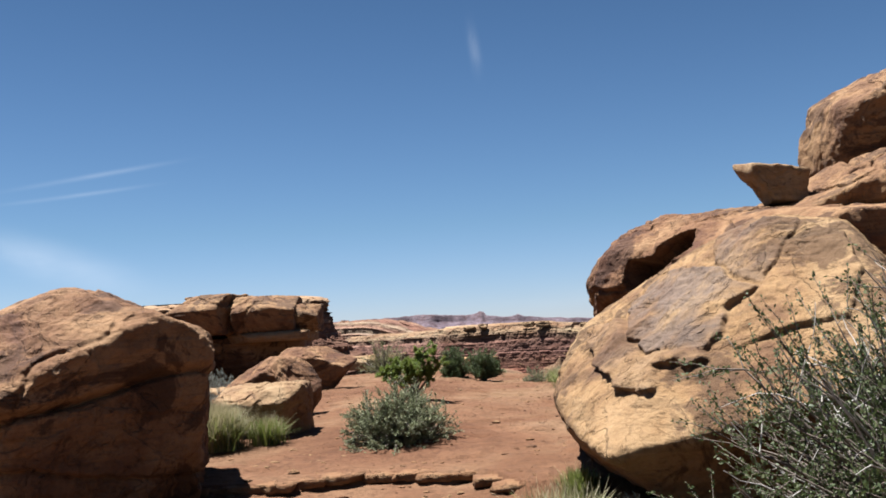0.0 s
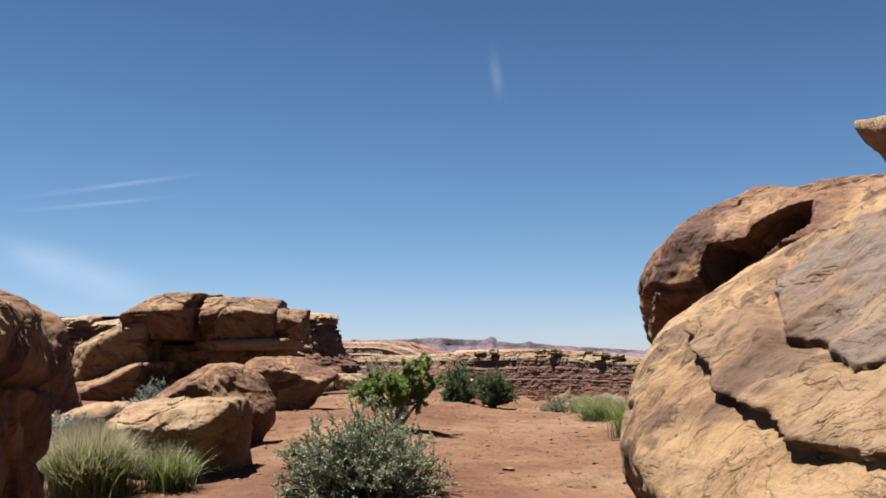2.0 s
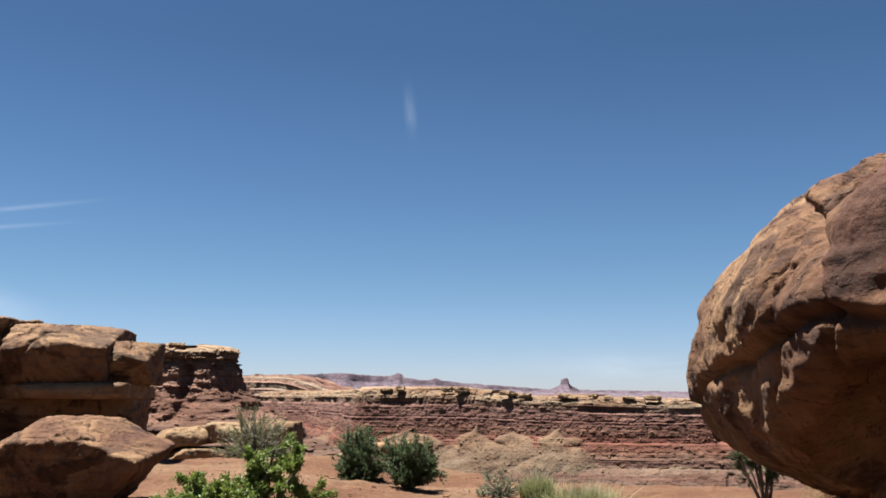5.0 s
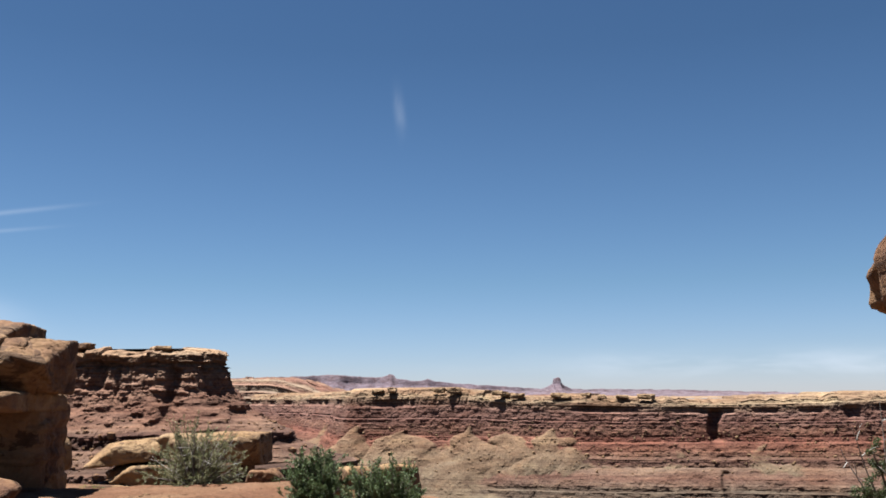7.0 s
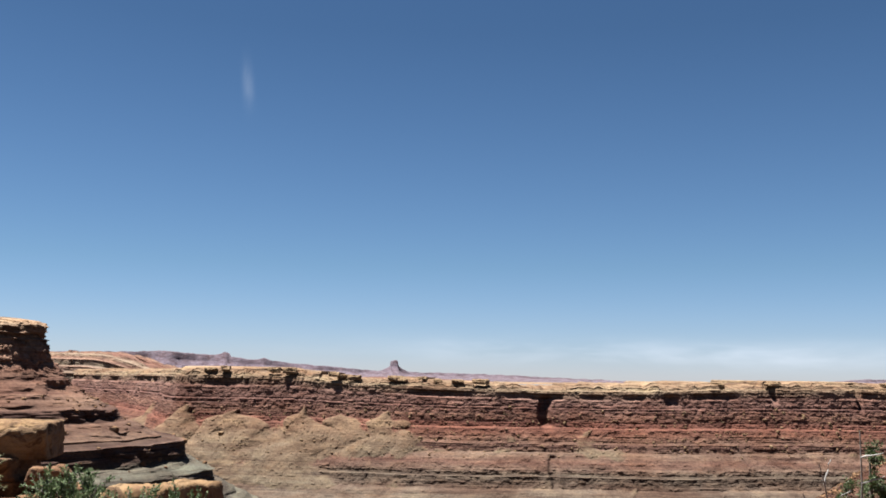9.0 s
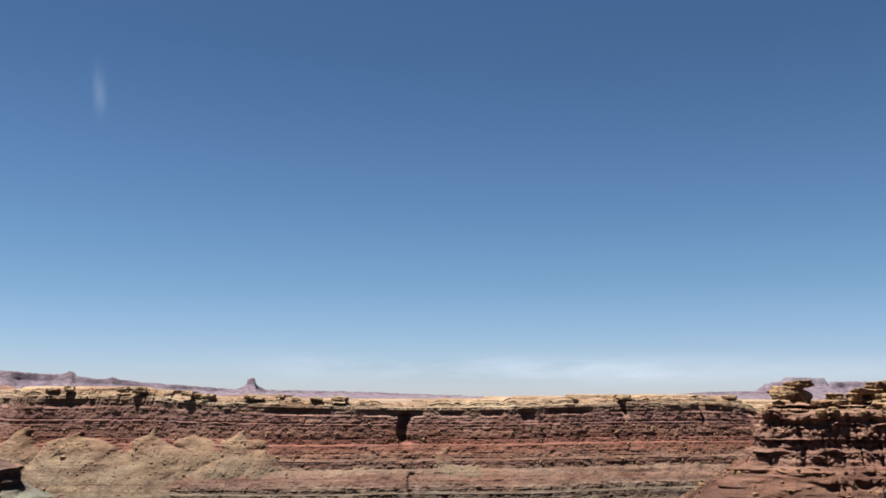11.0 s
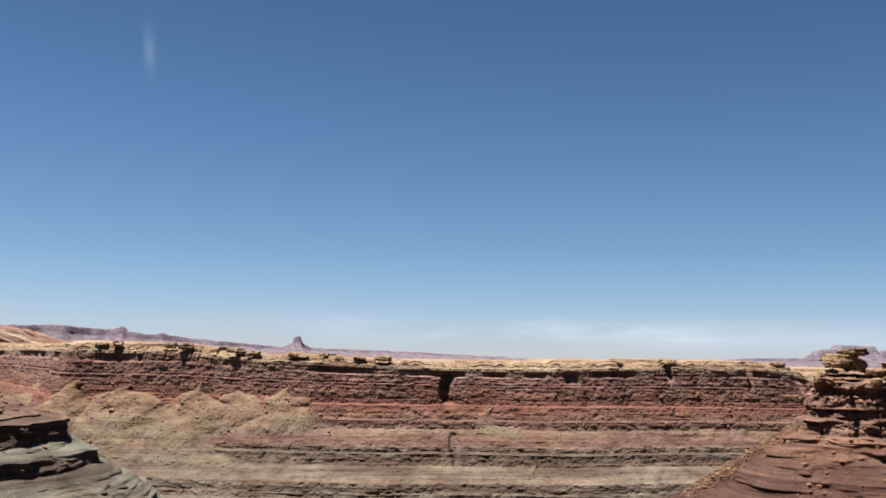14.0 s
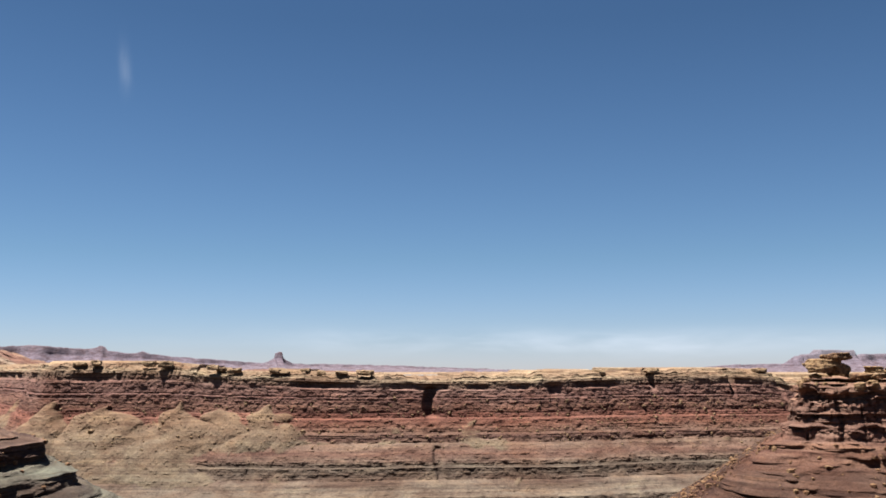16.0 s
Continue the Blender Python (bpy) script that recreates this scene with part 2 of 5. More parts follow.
RED_BANDS = [(0, (0.08192, 0.0649, 0.04842)), (0.14, (0.0804, 0.06328, 0.04661)), (0.2, (0.07072, 0.04986, 0.03629)), (0.28, (0.0804, 0.06203, 0.04534)), (0.36, (0.08493, 0.0485, 0.03487)), (0.42, (0.1055, 0.07123, 0.05053)),
             (0.47, (0.08397, 0.04789, 0.03709)), (0.5, (0.1191, 0.07184, 0.05064)), (0.56, (0.1055, 0.05001, 0.03369)), (0.63, (0.09635, 0.04378, 0.03183)), (0.68, (0.1348, 0.07294, 0.052)), (0.75, (0.09486, 0.05192, 0.04157)),
             (0.82, (0.1096, 0.06489, 0.05112)), (0.88, (0.1517, 0.1098, 0.07295)), (0.905, (0.1545, 0.1176, 0.07466)), (0.93, (0.1602, 0.1109, 0.06976)), (1, (0.1924, 0.1421, 0.08694))]
FAR_ROCK = strata_material("layered_canyon_rock", -52, 5, RED_BANDS)
PROM_ROCK = strata_material("dark_layered_rock", -24, 13, [(0.0, (0.082, 0.076, 0.057)), (0.045, (0.060, 0.047, 0.036)), (0.115, (0.060, 0.047, 0.036)), (0.14, (0.084, 0.082, 0.062)), (0.185, (0.082, 0.074, 0.055)), (0.21, (0.060, 0.039, 0.029)), (0.29, (0.060, 0.037, 0.028)),
                            (0.315, (0.094, 0.060, 0.042)), (0.41, (0.092, 0.054, 0.037)), (0.43, (0.050, 0.029, 0.022)), (0.48, (0.050, 0.028, 0.021)), (0.52, (0.100, 0.062, 0.043)),
                            (0.62, (0.124, 0.069, 0.047)), (0.78, (0.146, 0.089, 0.062)), (0.93, (0.1457, 0.102, 0.06933)), (1.0, (0.1998, 0.1421, 0.09028))], 1.6)
RIGHT_ROCK = strata_material("ruddy_ledge_rock", -26, 4, [(0.0, (0.05017, 0.02804, 0.01942)), (0.42, (0.05286, 0.02956, 0.02039)), (0.5, (0.09368, 0.05008, 0.03416)), (0.57, (0.1018, 0.05486, 0.03798)), (0.62, (0.1295, 0.07413, 0.05436)),
                             (0.8, (0.1527, 0.09061, 0.06486)), (0.92, (0.178, 0.1083, 0.07215)), (1.0, (0.2458, 0.1639, 0.1099))], 2.2, ((0.0, (0.03612, 0.02, 0.01357)), (1.0, (0.054, 0.03101, 0.0212))))
NW_ROCK = strata_material("striped_cream_rock", -20, 24, [(0.0, (0.09676, 0.0656, 0.05248)), (0.35, (0.1148, 0.08528, 0.06396)), (0.50, (0.1435, 0.1148, 0.08528)), (0.62, (0.1148, 0.07052, 0.05248)), (0.70, (0.1517, 0.123, 0.0902)),
                          (0.80, (0.123, 0.07216, 0.05248)), (0.88, (0.1517, 0.1189, 0.08528)), (0.95, (0.1189, 0.06396, 0.04592)), (1.0, (0.1435, 0.0984, 0.06888))], 0.6)
# Mauve base colour stands in for the haze of distance.
HAZED_MESA_ROCK = strata_material("haze_tinted_rock", 0, 110, [(0.0, (0.0928, 0.07616, 0.0888)), (0.5, (0.0848, 0.06976, 0.0856)), (1.0, (0.0928, 0.07616, 0.0888))], 0.05)


# ---- mesh helpers ----
def grid_mesh(name, verts, nu, nv, material, flip=False, layers=None):
    """A sheet of nu by nv points, rows of nv."""
    me = bpy.data.meshes.new(name)
    i = np.arange((nu - 1) * (nv - 1))
    a = (i // (nv - 1)) * nv + i % (nv - 1)
    q = np.stack([a, a + nv, a + nv + 1, a + 1], -1)
    if flip:
        q = q[:, ::-1]
    fill(me, np.asarray(verts, float).reshape(-1, 3), q)
    me.materials.append(material)
    for key, values in (layers or {}).items():
        me.attributes.new(key, "FLOAT", "POINT").data.foreach_set("value", np.ascontiguousarray(values, np.float32).ravel())
    return me


def fill(me, verts, faces):
    """Vertices and faces of one size into a mesh, quickly, shaded smooth."""
    faces = np.ascontiguousarray(faces, dtype=np.int32)
    n, k = faces.shape
    me.vertices.add(len(verts))
    me.vertices.foreach_set("co", np.asarray(verts, np.float32).ravel())
    me.loops.add(n * k)
    me.loops.foreach_set("vertex_index", faces.ravel())
    me.polygons.add(n)
    me.polygons.foreach_set("loop_start", np.arange(0, n * k, k, dtype=np.int32))
    me.polygons.foreach_set("loop_total", np.full(n, k, dtype=np.int32))
    me.polygons.foreach_set("use_smooth", np.ones(n, bool))
    me.update(calc_edges=True)
    me.validate()


_balls = {}


def ball(level):
    if level not in _balls:
        bm = bmesh.new()
        bmesh.ops.create_icosphere(bm, subdivisions=level, radius=1)
        bm.verts.index_update()
        _balls[level] = (np.array([v.co[:] for v in bm.verts]), np.array([[v.index for v in f.verts] for f in bm.faces]))
        bm.free()
    v, f = _balls[level]
    return v.copy(), f


def outline_depth(a, b, outline):
    """How far inside a closed outline the points lie; below nought outside."""
    q = np.array(outline, float)
    near, odd = np.full(a.shape, 1e9), np.zeros(a.shape, bool)
    for (x0, y0), (x1, y1) in zip(q, np.roll(q, -1, axis=0)):
        ex, ey = x1 - x0, y1 - y0
        t = np.clip(((a - x0) * ex + (b - y0) * ey) / (ex * ex + ey * ey), 0, 1)
        near = np.minimum(near, np.hypot(a - x0 - t * ex, b - y0 - t * ey))
        odd ^= ((y0 > b) != (y1 > b)) & (a < x0 + (b - y0) * ex / (ey if ey else 1e-9))
    return np.where(odd, near, -near)


def boulder(name, at, half, turn=0.0, cuts=(), sharp=9.0, seed=1, rough=0.06, level=6, material=None, label="", category="boulder",
            group="", cracks=7, crack_depth=0.05, beds=0.0, random_cuts=6, tilt=(0, 0), plates=0.0, seams=(), facing=(0.0, 1.0), plaques=()):
    """A boulder: rounded block of half sizes, trimmed by planes (x, y, z, distance in world axes from its middle), weathered by noise."""
    rng = np.random.default_rng(seed)
    d, faces = ball(level)
    half = np.array(half, float)
    r = np.array(Euler((radians(tilt[0]), radians(tilt[1]), radians(turn))).to_matrix())
    planes = [(r @ (s * np.eye(3)[n]), half[n]) for n in range(3) for s in (1, -1)]
    for _ in range(random_cuts):
        n = rng.normal(size=3)
        n /= np.linalg.norm(n)
        planes.append((n, np.linalg.norm(half * (r.T @ n)) * rng.uniform(0.86, 1.0)))
    for x, y, z, dist in cuts:
        n = np.array((x, y, z), float)
        planes.append((n / np.linalg.norm(n), dist))
    inv = sum(np.maximum(0, d @ n / h) ** sharp for n, h in planes) ** (1 / sharp)
    p = d / inv[:, None]
    size = float(np.mean(half))
    w = p + np.array(at)
    wob = rough * size * (1.3 * fbm(w * (0.9 / size), 3, seed) + 0.5 * fbm(w * (3.0 / size), 4, seed + 9))
    ridge = np.abs(fbm(w * 2.6, 4, seed + 19))
    wob = wob + 0.035 * (0.35 - ridge) + 0.012 * fbm(w * 11.0, 3, seed + 23)
    if plates:
        for k in (0, 1):
            edge = fbm(w * (0.85 + 0.5 * k) * np.array((1, 1, 1.25)) + 7.7 * k, 4, seed + 60 + k)
            wob = wob + plates * (1 - 0.4 * k) * (smooth(-0.01, 0.02, edge) + 0.5 * smooth(0.38, 0.41, edge) - 0.6)
    patina_shade = np.zeros(len(p))
    right = np.array((facing[1], -facing[0], 0.0))
    for lift, darken, outline in plaques:
        a, b = p @ right + 0.035 * fbm(w * 3.1, 4, seed + 83), p[:, 2] + 0.035 * fbm(w * 3.1, 4, seed + 84)
        inside = smooth(-0.015, 0.012, outline_depth(a, b, outline)) * (p[:, 0] * facing[0] + p[:, 1] * facing[1] < 0)
        wob = wob + lift * inside
        patina_shade = np.maximum(patina_shade, darken * inside)
    for sx, sy, sz, off, deep in seams:
        g = p @ np.array((sx, sy, sz), float) - off + 0.05 * fbm(w * 1.5, 3, seed + 91)
        wob = wob - deep * np.exp(-(g / 0.035) ** 2) - 0.5 * deep * smooth(0.02, -0.02, g)
    if cracks:
        pts = rng.uniform(-1, 1, (cracks, 3)) * half @ r.T
        wp = p + 0.22 * size * np.stack([fbm(w * (1.4 / size) + 31 * k, 3, seed + 40 + k) for k in range(3)], -1)
        dist = np.sort(np.linalg.norm(wp[:, None] - pts, axis=2), axis=1)
        gap = (dist[:, 1] - dist[:, 0]) / size
        wob = wob - crack_depth * size * np.exp(-(gap / 0.035) ** 2) + 0.35 * crack_depth * size * np.sign(fbm(w * (0.8 / size), 2, seed + 77)) * smooth(0.0, 0.12, gap)
    if beds:
        zz = w[:, 2] + 0.12 * fbm(w * 0.8, 2, seed + 5)
        lay = fbm(xyz(0.15 * w[:, 0], 0.15 * w[:, 1], zz * 4.2), 3, seed + 6)
        wob = wob + beds * np.tanh(3 * lay)
    p = p + d * wob[:, None]
    me = bpy.data.meshes.new(name)
    fill(me, p, faces)
    me.materials.append(material or TAN)
    if plaques:
        me.attributes.new("patina_shade", "FLOAT", "POINT").data.foreach_set("value", np.ascontiguousarray(patina_shade, np.float32))
    ob = new(name, me)
    ob.location = at
    return tagged(ob, label, category, group)


# ---- ground ----
RIM = [(-400, 330), (-120, 120), (-40, 66), (-14, 49), (-4.5, 44), (-2.6, 38), (-1.0, 32.2), (0.8, 29.6), (3.0, 28.2), (6, 27.5), (14, 30), (40, 40), (70, 70), (110, 88), (400, 60)]


def rim_y(x):
    return np.interp(x, [a for a, _ in RIM], [b for _, b in RIM])


def ground_z(x, y):
    x, y = np.asarray(x, float), np.asarray(y, float)
    p = xyz(x, y, 0)
    z = -0.2 + 0.24 * smooth(19, 23.5, y) * smooth(0.9, -2.2, x) - 0.12 * smooth(17, 13.5, y)
    edge = 13.2 + 0.35 * vnoise(p * xyz(0.9, 0, 0), 3) - 0.9 * smooth(0.9, 1.6, x) + 0.12 * vnoise(p * 3.1, 4)
    z = z - 0.10 * smooth(edge + 0.04, edge - 0.04, y)
    z = z - 1.35 * smooth(30.3, 37, y)
    z = z + 0.05 * fbm(p * 0.5, 3, 11) + 0.018 * fbm(p * 2.3, 4, 12) + 0.012 * np.abs(fbm(p * 5.5, 2, 13))
    slab = vnoise(p * xyz(1.4, 2.2, 1), 21)
    z = z + 0.03 * smooth(0.12, 0.2, slab) * smooth(13, 14, y) * smooth(34, 30, y)
    z = z + 0.2 * np.exp(-((x + 0.7) ** 2 + (y - 19.4) ** 2) / 1.1)
    d = y - rim_y(x) + 0.5 * fbm(p * 0.7, 3, 15)
    far = np.maximum(d, 0)
    z = z - np.minimum(80.0, 1.2 * smooth(0, 0.5, far) + 2.2 * far)
    return z


def spread(inner0, inner1, step, outer, n):
    """Even steps inside, growing steps out to the far limits."""
    core = np.arange(inner0, inner1 + 1e-6, step)
    low = inner0 - np.geomspace(step * 2, inner0 + outer, n)[::-1]
    high = inner1 + np.geomspace(step * 2, outer - inner1, n)
    return np.concatenate([low, core, high])


gx = spread(-6.0, 5.0, 0.055, 4500, 55)
gy = spread(8.0, 33.0, 0.055, 4500, 60)
X, Y = np.meshgrid(gx, gy, indexing="ij")
ground = new("ground", grid_mesh("ground", xyz(X, Y, ground_z(X, Y)), len(gx), len(gy), SOIL))
tagged(ground, "red sandy desert ground with cracked crust and low rock ledges", "ground", kind="structure")


def on_ground(x, y):
    return float(ground_z(np.array(x), np.array(y)))


# ---- canyon walls ----
def bedded_wall(name, plan, profile, spans, zstep, seed, material, label, bed_h=1.1, relief=0.5, block=4.0, groove=0.5, sway=1.0, corner=13, top_wave=0.0, z_warp=0.3,
                cones=(), steep_of=1.55, rise=None, fade=None, notches=(), columns=(), rough=1.0, under=None, thin=0.3):
    """A wall of level beds along a plan line, buried in places by talus cones. profile: pairs of height and how far it stands out from the line.
    spans: (length of plan, step) pairs. cones: (x, height of the tip, out). columns: each (x from, x to, z from, z to, depth) of open upright joints."""
    rng = np.random.default_rng(seed)
    plan = np.array(plan, float)
    t = np.concatenate([[0], np.cumsum(np.linalg.norm(np.diff(plan, axis=0), axis=1))])
    fine = np.arange(0, t[-1], 0.5)
    k = np.hanning(2 * corner + 1)
    k /= k.sum()
    pad = lambda a: np.convolve(np.pad(a, len(k), mode="reflect", reflect_type="odd"), k, "same")[len(k):-len(k)]  # noqa: E731
    fx, fy = pad(np.interp(fine, t, plan[:, 0])), pad(np.interp(fine, t, plan[:, 1]))
    ux, uy = pad(np.gradient(fx)), pad(np.gradient(fy))
    ul = np.hypot(ux, uy)
    s, at = [], 0.0
    for upto, st in spans:
        s.append(np.arange(at, min(upto, t[-1] - 1), st))
        at = s[-1][-1] + st
    s = np.concatenate(s)
    x, y = np.interp(s, fine, fx), np.interp(s, fine, fy)
    nx, ny = np.interp(s, fine, uy / ul), np.interp(s, fine, -ux / ul)
    zs, outs = np.array(profile, float).T
    path = np.concatenate([[0], np.cumsum(np.hypot(np.diff(zs), 0.12 * np.diff(outs)))])
    u = np.arange(0, path[-1], zstep)
    z, out = np.interp(u, path, zs), np.interp(u, path, outs)
    steep = np.abs(np.gradient(z)) / (np.abs(np.gradient(out)) + np.abs(np.gradient(z)) + 1e-6)
    hard_face = smooth(0.45, 0.8, steep)
    # the table of beds, from the top down
    thick = np.clip(bed_h * rng.gamma(1.6, 0.62, 400), 0.22 * bed_h, 3.2 * bed_h)
    tops = zs[0] - np.concatenate([[0], np.cumsum(thick)])
    bi = np.clip(np.searchsorted(-tops, -z, side="right") - 1, 0, len(thick) - 1)
    th, f = thick[bi], (tops[bi] - z) / thick[bi]
    hard = rng.uniform(-1, 1, len(thick))[bi]
    S, Z = np.meshgrid(s, z, indexing="ij")
    B = np.broadcast_to(bi, S.shape).astype(np.int64)
    depth = zs[0] - Z
    wide = block * (0.35 + 0.9 * _hash(bi.astype(np.int64), 2, 5, seed)) * np.clip(th / bed_h, 0.6, 2.0)
    run = S / wide + 37.0 * _hash(bi.astype(np.int64), 4, 1, seed) + 0.16 * vnoise2(S * (1.3 / block), 0.7 * B, seed + 3)
    col = np.floor(run).astype(np.int64)
    gap = np.minimum(run - col, 1 - run + col) * wide
    each = _hash(col, B, 7, seed + 4) * 2 - 1
    grip = hard_face * np.minimum(th, 2.2)
    O = out + grip * relief * (0.55 * hard + 0.55 * each) - 0.25 * grip * relief * smooth(0.75, 1.0, f)
    patchy = smooth(-0.2, 0.4, fbm2(S * 0.04, Z * 0.2, 3, seed + 15))
    O = O + (1 - hard_face) * (relief * patchy * (thin * hard + thin * each) + rough * (0.45 * fbm2(S * 0.22, Z * 0.5, 4, seed + 16) + 0.8 * np.maximum(0, vnoise2(S * 1.1, Z * 1.4, seed + 17) - 0.4)))
    O = O - groove * hard_face * smooth(0.34, 0.12, gap) * (_hash(col, B, 11, seed + 5) > 0.35)
    O = O + sway * (4.0 * fbm2(S * 0.020, Z * 0.003, 3, seed) + 1.5 * fbm2(S * 0.085, Z * 0.012, 3, seed + 1)) + rough * 0.22 * fbm2(S * 0.55, Z * 0.9, 3, seed + 12)
    tone = 0.75 * (_hash(B, 1, 3, seed + 8) * 2 - 1) + 0.45 * each * hard_face
    for x0, x1, za, zb, deep in columns:
        c = S / 3.4 + 1.1 * vnoise2(S * 0.13, 0 * Z, seed + 30) + 0.12 * vnoise2(S * 0.2, Z * 0.5, seed + 32)
        cut = np.abs(c - np.round(c)) * 3.4
        held = _hash(np.round(c).astype(np.int64), 3, 3, seed + 31)
        band = smooth(zb - 0.5, zb + 0.5, Z) * smooth(za + 0.5, za - 0.5, Z) * (smooth(x0, x0 + 6, x) * smooth(x1, x1 - 6, x))[:, None]
        O = O - deep * band * (0.25 + 0.75 * held) * smooth(0.25 + 0.7 * held, 0.1, cut)
    for nx0, nw, deep, z_hi, z_lo in notches:
        O = O - deep * np.exp(-(((x[:, None] - nx0 + 0.8 * vnoise2(S * 0.2, Z * 0.3, seed + 95)) / nw) ** 4)) * smooth(z_hi + 1, z_hi - 1, Z) * smooth(z_lo - 2, z_lo + 2, Z)
    if under:
        za, zb, deep = under
        held = smooth(-0.25, 0.35, fbm2(S * 0.05, 0 * Z, 3, seed + 51)) * (0.35 + 0.65 * _hash(np.floor(S / 5.5 + 0.5 * vnoise2(S * 0.2, 0 * Z, seed + 53)).astype(np.int64), 6, 6, seed + 52))
        O = O - deep * held * smooth(za + 0.3, za - 0.3, Z) * smooth(zb - 0.8, zb + 0.3, Z)
    loose = np.zeros(S.shape)
    lumps = 0.6 * fbm2(S * 0.11, Z * 0.16, 4, seed + 40) + 0.9 * np.maximum(0, vnoise2(S * 0.9, Z * 1.1, seed + 41) - 0.45)
    for cx, tip, o0 in cones:
        s0 = s[np.argmin(np.abs(x - cx))]
        aside = 0.6 * np.abs(S - s0 + 9.0 * fbm2(S * 0.05, Z * 0.09, 3, seed + 43))
        reach = steep_of * (tip - Z + 2.2 * fbm2(S * 0.045, 0 * Z, 3, seed + 42))
        cone = o0 + np.sqrt(np.maximum(0.0, reach ** 2 - aside ** 2)) + lumps
        inside = (reach > 0) & (aside < reach)
        over = np.where(inside, cone - O, -1.0)
        loose = np.maximum(loose, smooth(0.0, 0.7, over))
        O = np.where(over > 0, cone, O)
    Zw = Z + z_warp * fbm2(S * 0.008, 0 * Z, 3, seed + 7) + 0.12 * rough * (1 - hard_face) * fbm2(S * 0.4, Z * 0.5, 3, seed + 10)
    steps = _hash(np.floor(S / 6.5 + 0.6 * vnoise2(S * 0.21, 0 * Z, seed + 14)).astype(np.int64), 5, 2, seed + 11)
    Zw = Zw - top_wave * smooth(4.5, 1.5, depth) * (1.6 * (steps < 0.35) + 0.9 * (steps > 0.75) + 0.7 * fbm2(S * 0.3, 0 * Z, 2, seed + 13))
    px_, py_ = x[:, None] + nx[:, None] * O, y[:, None] + ny[:, None] * O
    if rise:
        Zw = Zw + np.interp(px_, [a for a, _ in rise], [b for _, b in rise]) * smooth(17, 4, depth)
    if fade:
        Zw = Zw - fade[2] * smooth(fade[0], fade[1], px_)
    ob = new(name, grid_mesh(name, xyz(px_, py_, Zw), len(s), len(u), material, layers={"bed": Z, "loose": loose, "tone": tone * (1 - 0.8 * loose)}))
    ob.data.polygons.foreach_set("use_smooth", np.zeros(len(ob.data.polygons), bool))
    return tagged(ob, label, "cliff", kind="structure")


rng = np.random.default_rng(12)
NORTH_CONES = [(-79, -10.7, 5), (-60, -12.5, 5), (-34, -12, 5), (-22, -17.5, 7.5), (-10, -10.9, 5), (7, -14.6, 6), (24, -13.2, 5), (40, -13.9, 5), (58, -15.5, 6), (74, -18.5, 8), (118, -18.8, 8), (150, -28.4, 17),
               (172, -24.2, 13), (186, -28.2, 17), (205, -18.6, 8), (228, -28.4, 17), (97, -28.0, 16), (99, -42.0, 34), (92, -44.0, 36)]
NORTH_CONES += [(float(cx), -41.2 - 1.5 * rng.random(), 32.5) for cx in np.arange(-85, 250, 17) + rng.uniform(-6, 6, 20)]
bedded_wall("canyon_wall_north", [(-260, 900), (-120, 640), (-72, 500), (-64, 464), (-30, 452), (60, 432), (150, 420), (260, 424), (330, 440), (420, 430), (620, 380)],
            [(2.5, -60), (2.2, -14), (1.9, -5.0), (0.9, -3.6), (0.6, -1.4), (-0.8, -0.6), (-1.1, 0.6), (-2.6, 1.3), (-5.2, 1.9), (-9, 3.2), (-9.4, 3.8), (-17.5, 7.0), (-18.3, 8.5), (-22, 11.5), (-23.5, 12.5), (-24.3, 14.0), (-27.6, 15.5),
             (-28.2, 17.5), (-32.5, 24), (-34, 26), (-35, 26.6), (-36, 27), (-36.6, 28.5), (-41, 31), (-42, 34), (-45.5, 41), (-46.2, 43), (-52, 47), (-53, 49), (-60, 62), (-80, 110)],
            [(425, 3.0), (880, 0.40), (2000, 3.0)], 0.23, 5, FAR_ROCK, "layered red and tan canyon wall with talus slopes under a cream rim", bed_h=0.95, relief=0.29, block=8.0, groove=0.32, sway=0.6, top_wave=0.9, cones=NORTH_CONES, steep_of=0.95, under=(-2.6, -5.0, 1.8), thin=0.65,
            rise=[(-260, 4), (-15, 3.5), (13, 0.9), (95, -0.9), (124, -1.0), (166, 0.0), (242, 1.4), (262, 0.4), (275, -3.0), (300, -3.0), (400, 1)], columns=[(-75, 30, 9, -4, 0.75)],
            notches=[(97.0, 2.4, 4.5, -4, -18), (200, 1.6, 4, 2, -6), (241, 1.2, 4, 2, -9), (268, 1.5, 5, 2, -10), (152, 3.0, 2.0, -3, -8), (99, 2.0, 2.5, -29, -41)])
bedded_wall("canyon_wall_northwest", [(-700, 700), (-330, 780), (-200, 800), (-120, 830), (-40, 900), (200, 1000)],
            [(23, -120), (21.5, -30), (19, -26), (18.6, -10), (15, -6), (14, 0), (9, 2), (8, 14), (4, 16), (3, 30), (-5, 33), (-8, 50), (-14, 56), (-16, 85), (-40, 130)], [(2000, 1.0)], 0.4, 25, NW_ROCK,
            "far cream and red layered canyon wall", bed_h=2.2, relief=0.9, block=14.0, groove=1.2, sway=1.3, top_wave=0.8, z_warp=1.5, fade=(-190, -110, 20), cones=[(-190, 2, 18), (-150, 2, 18)])
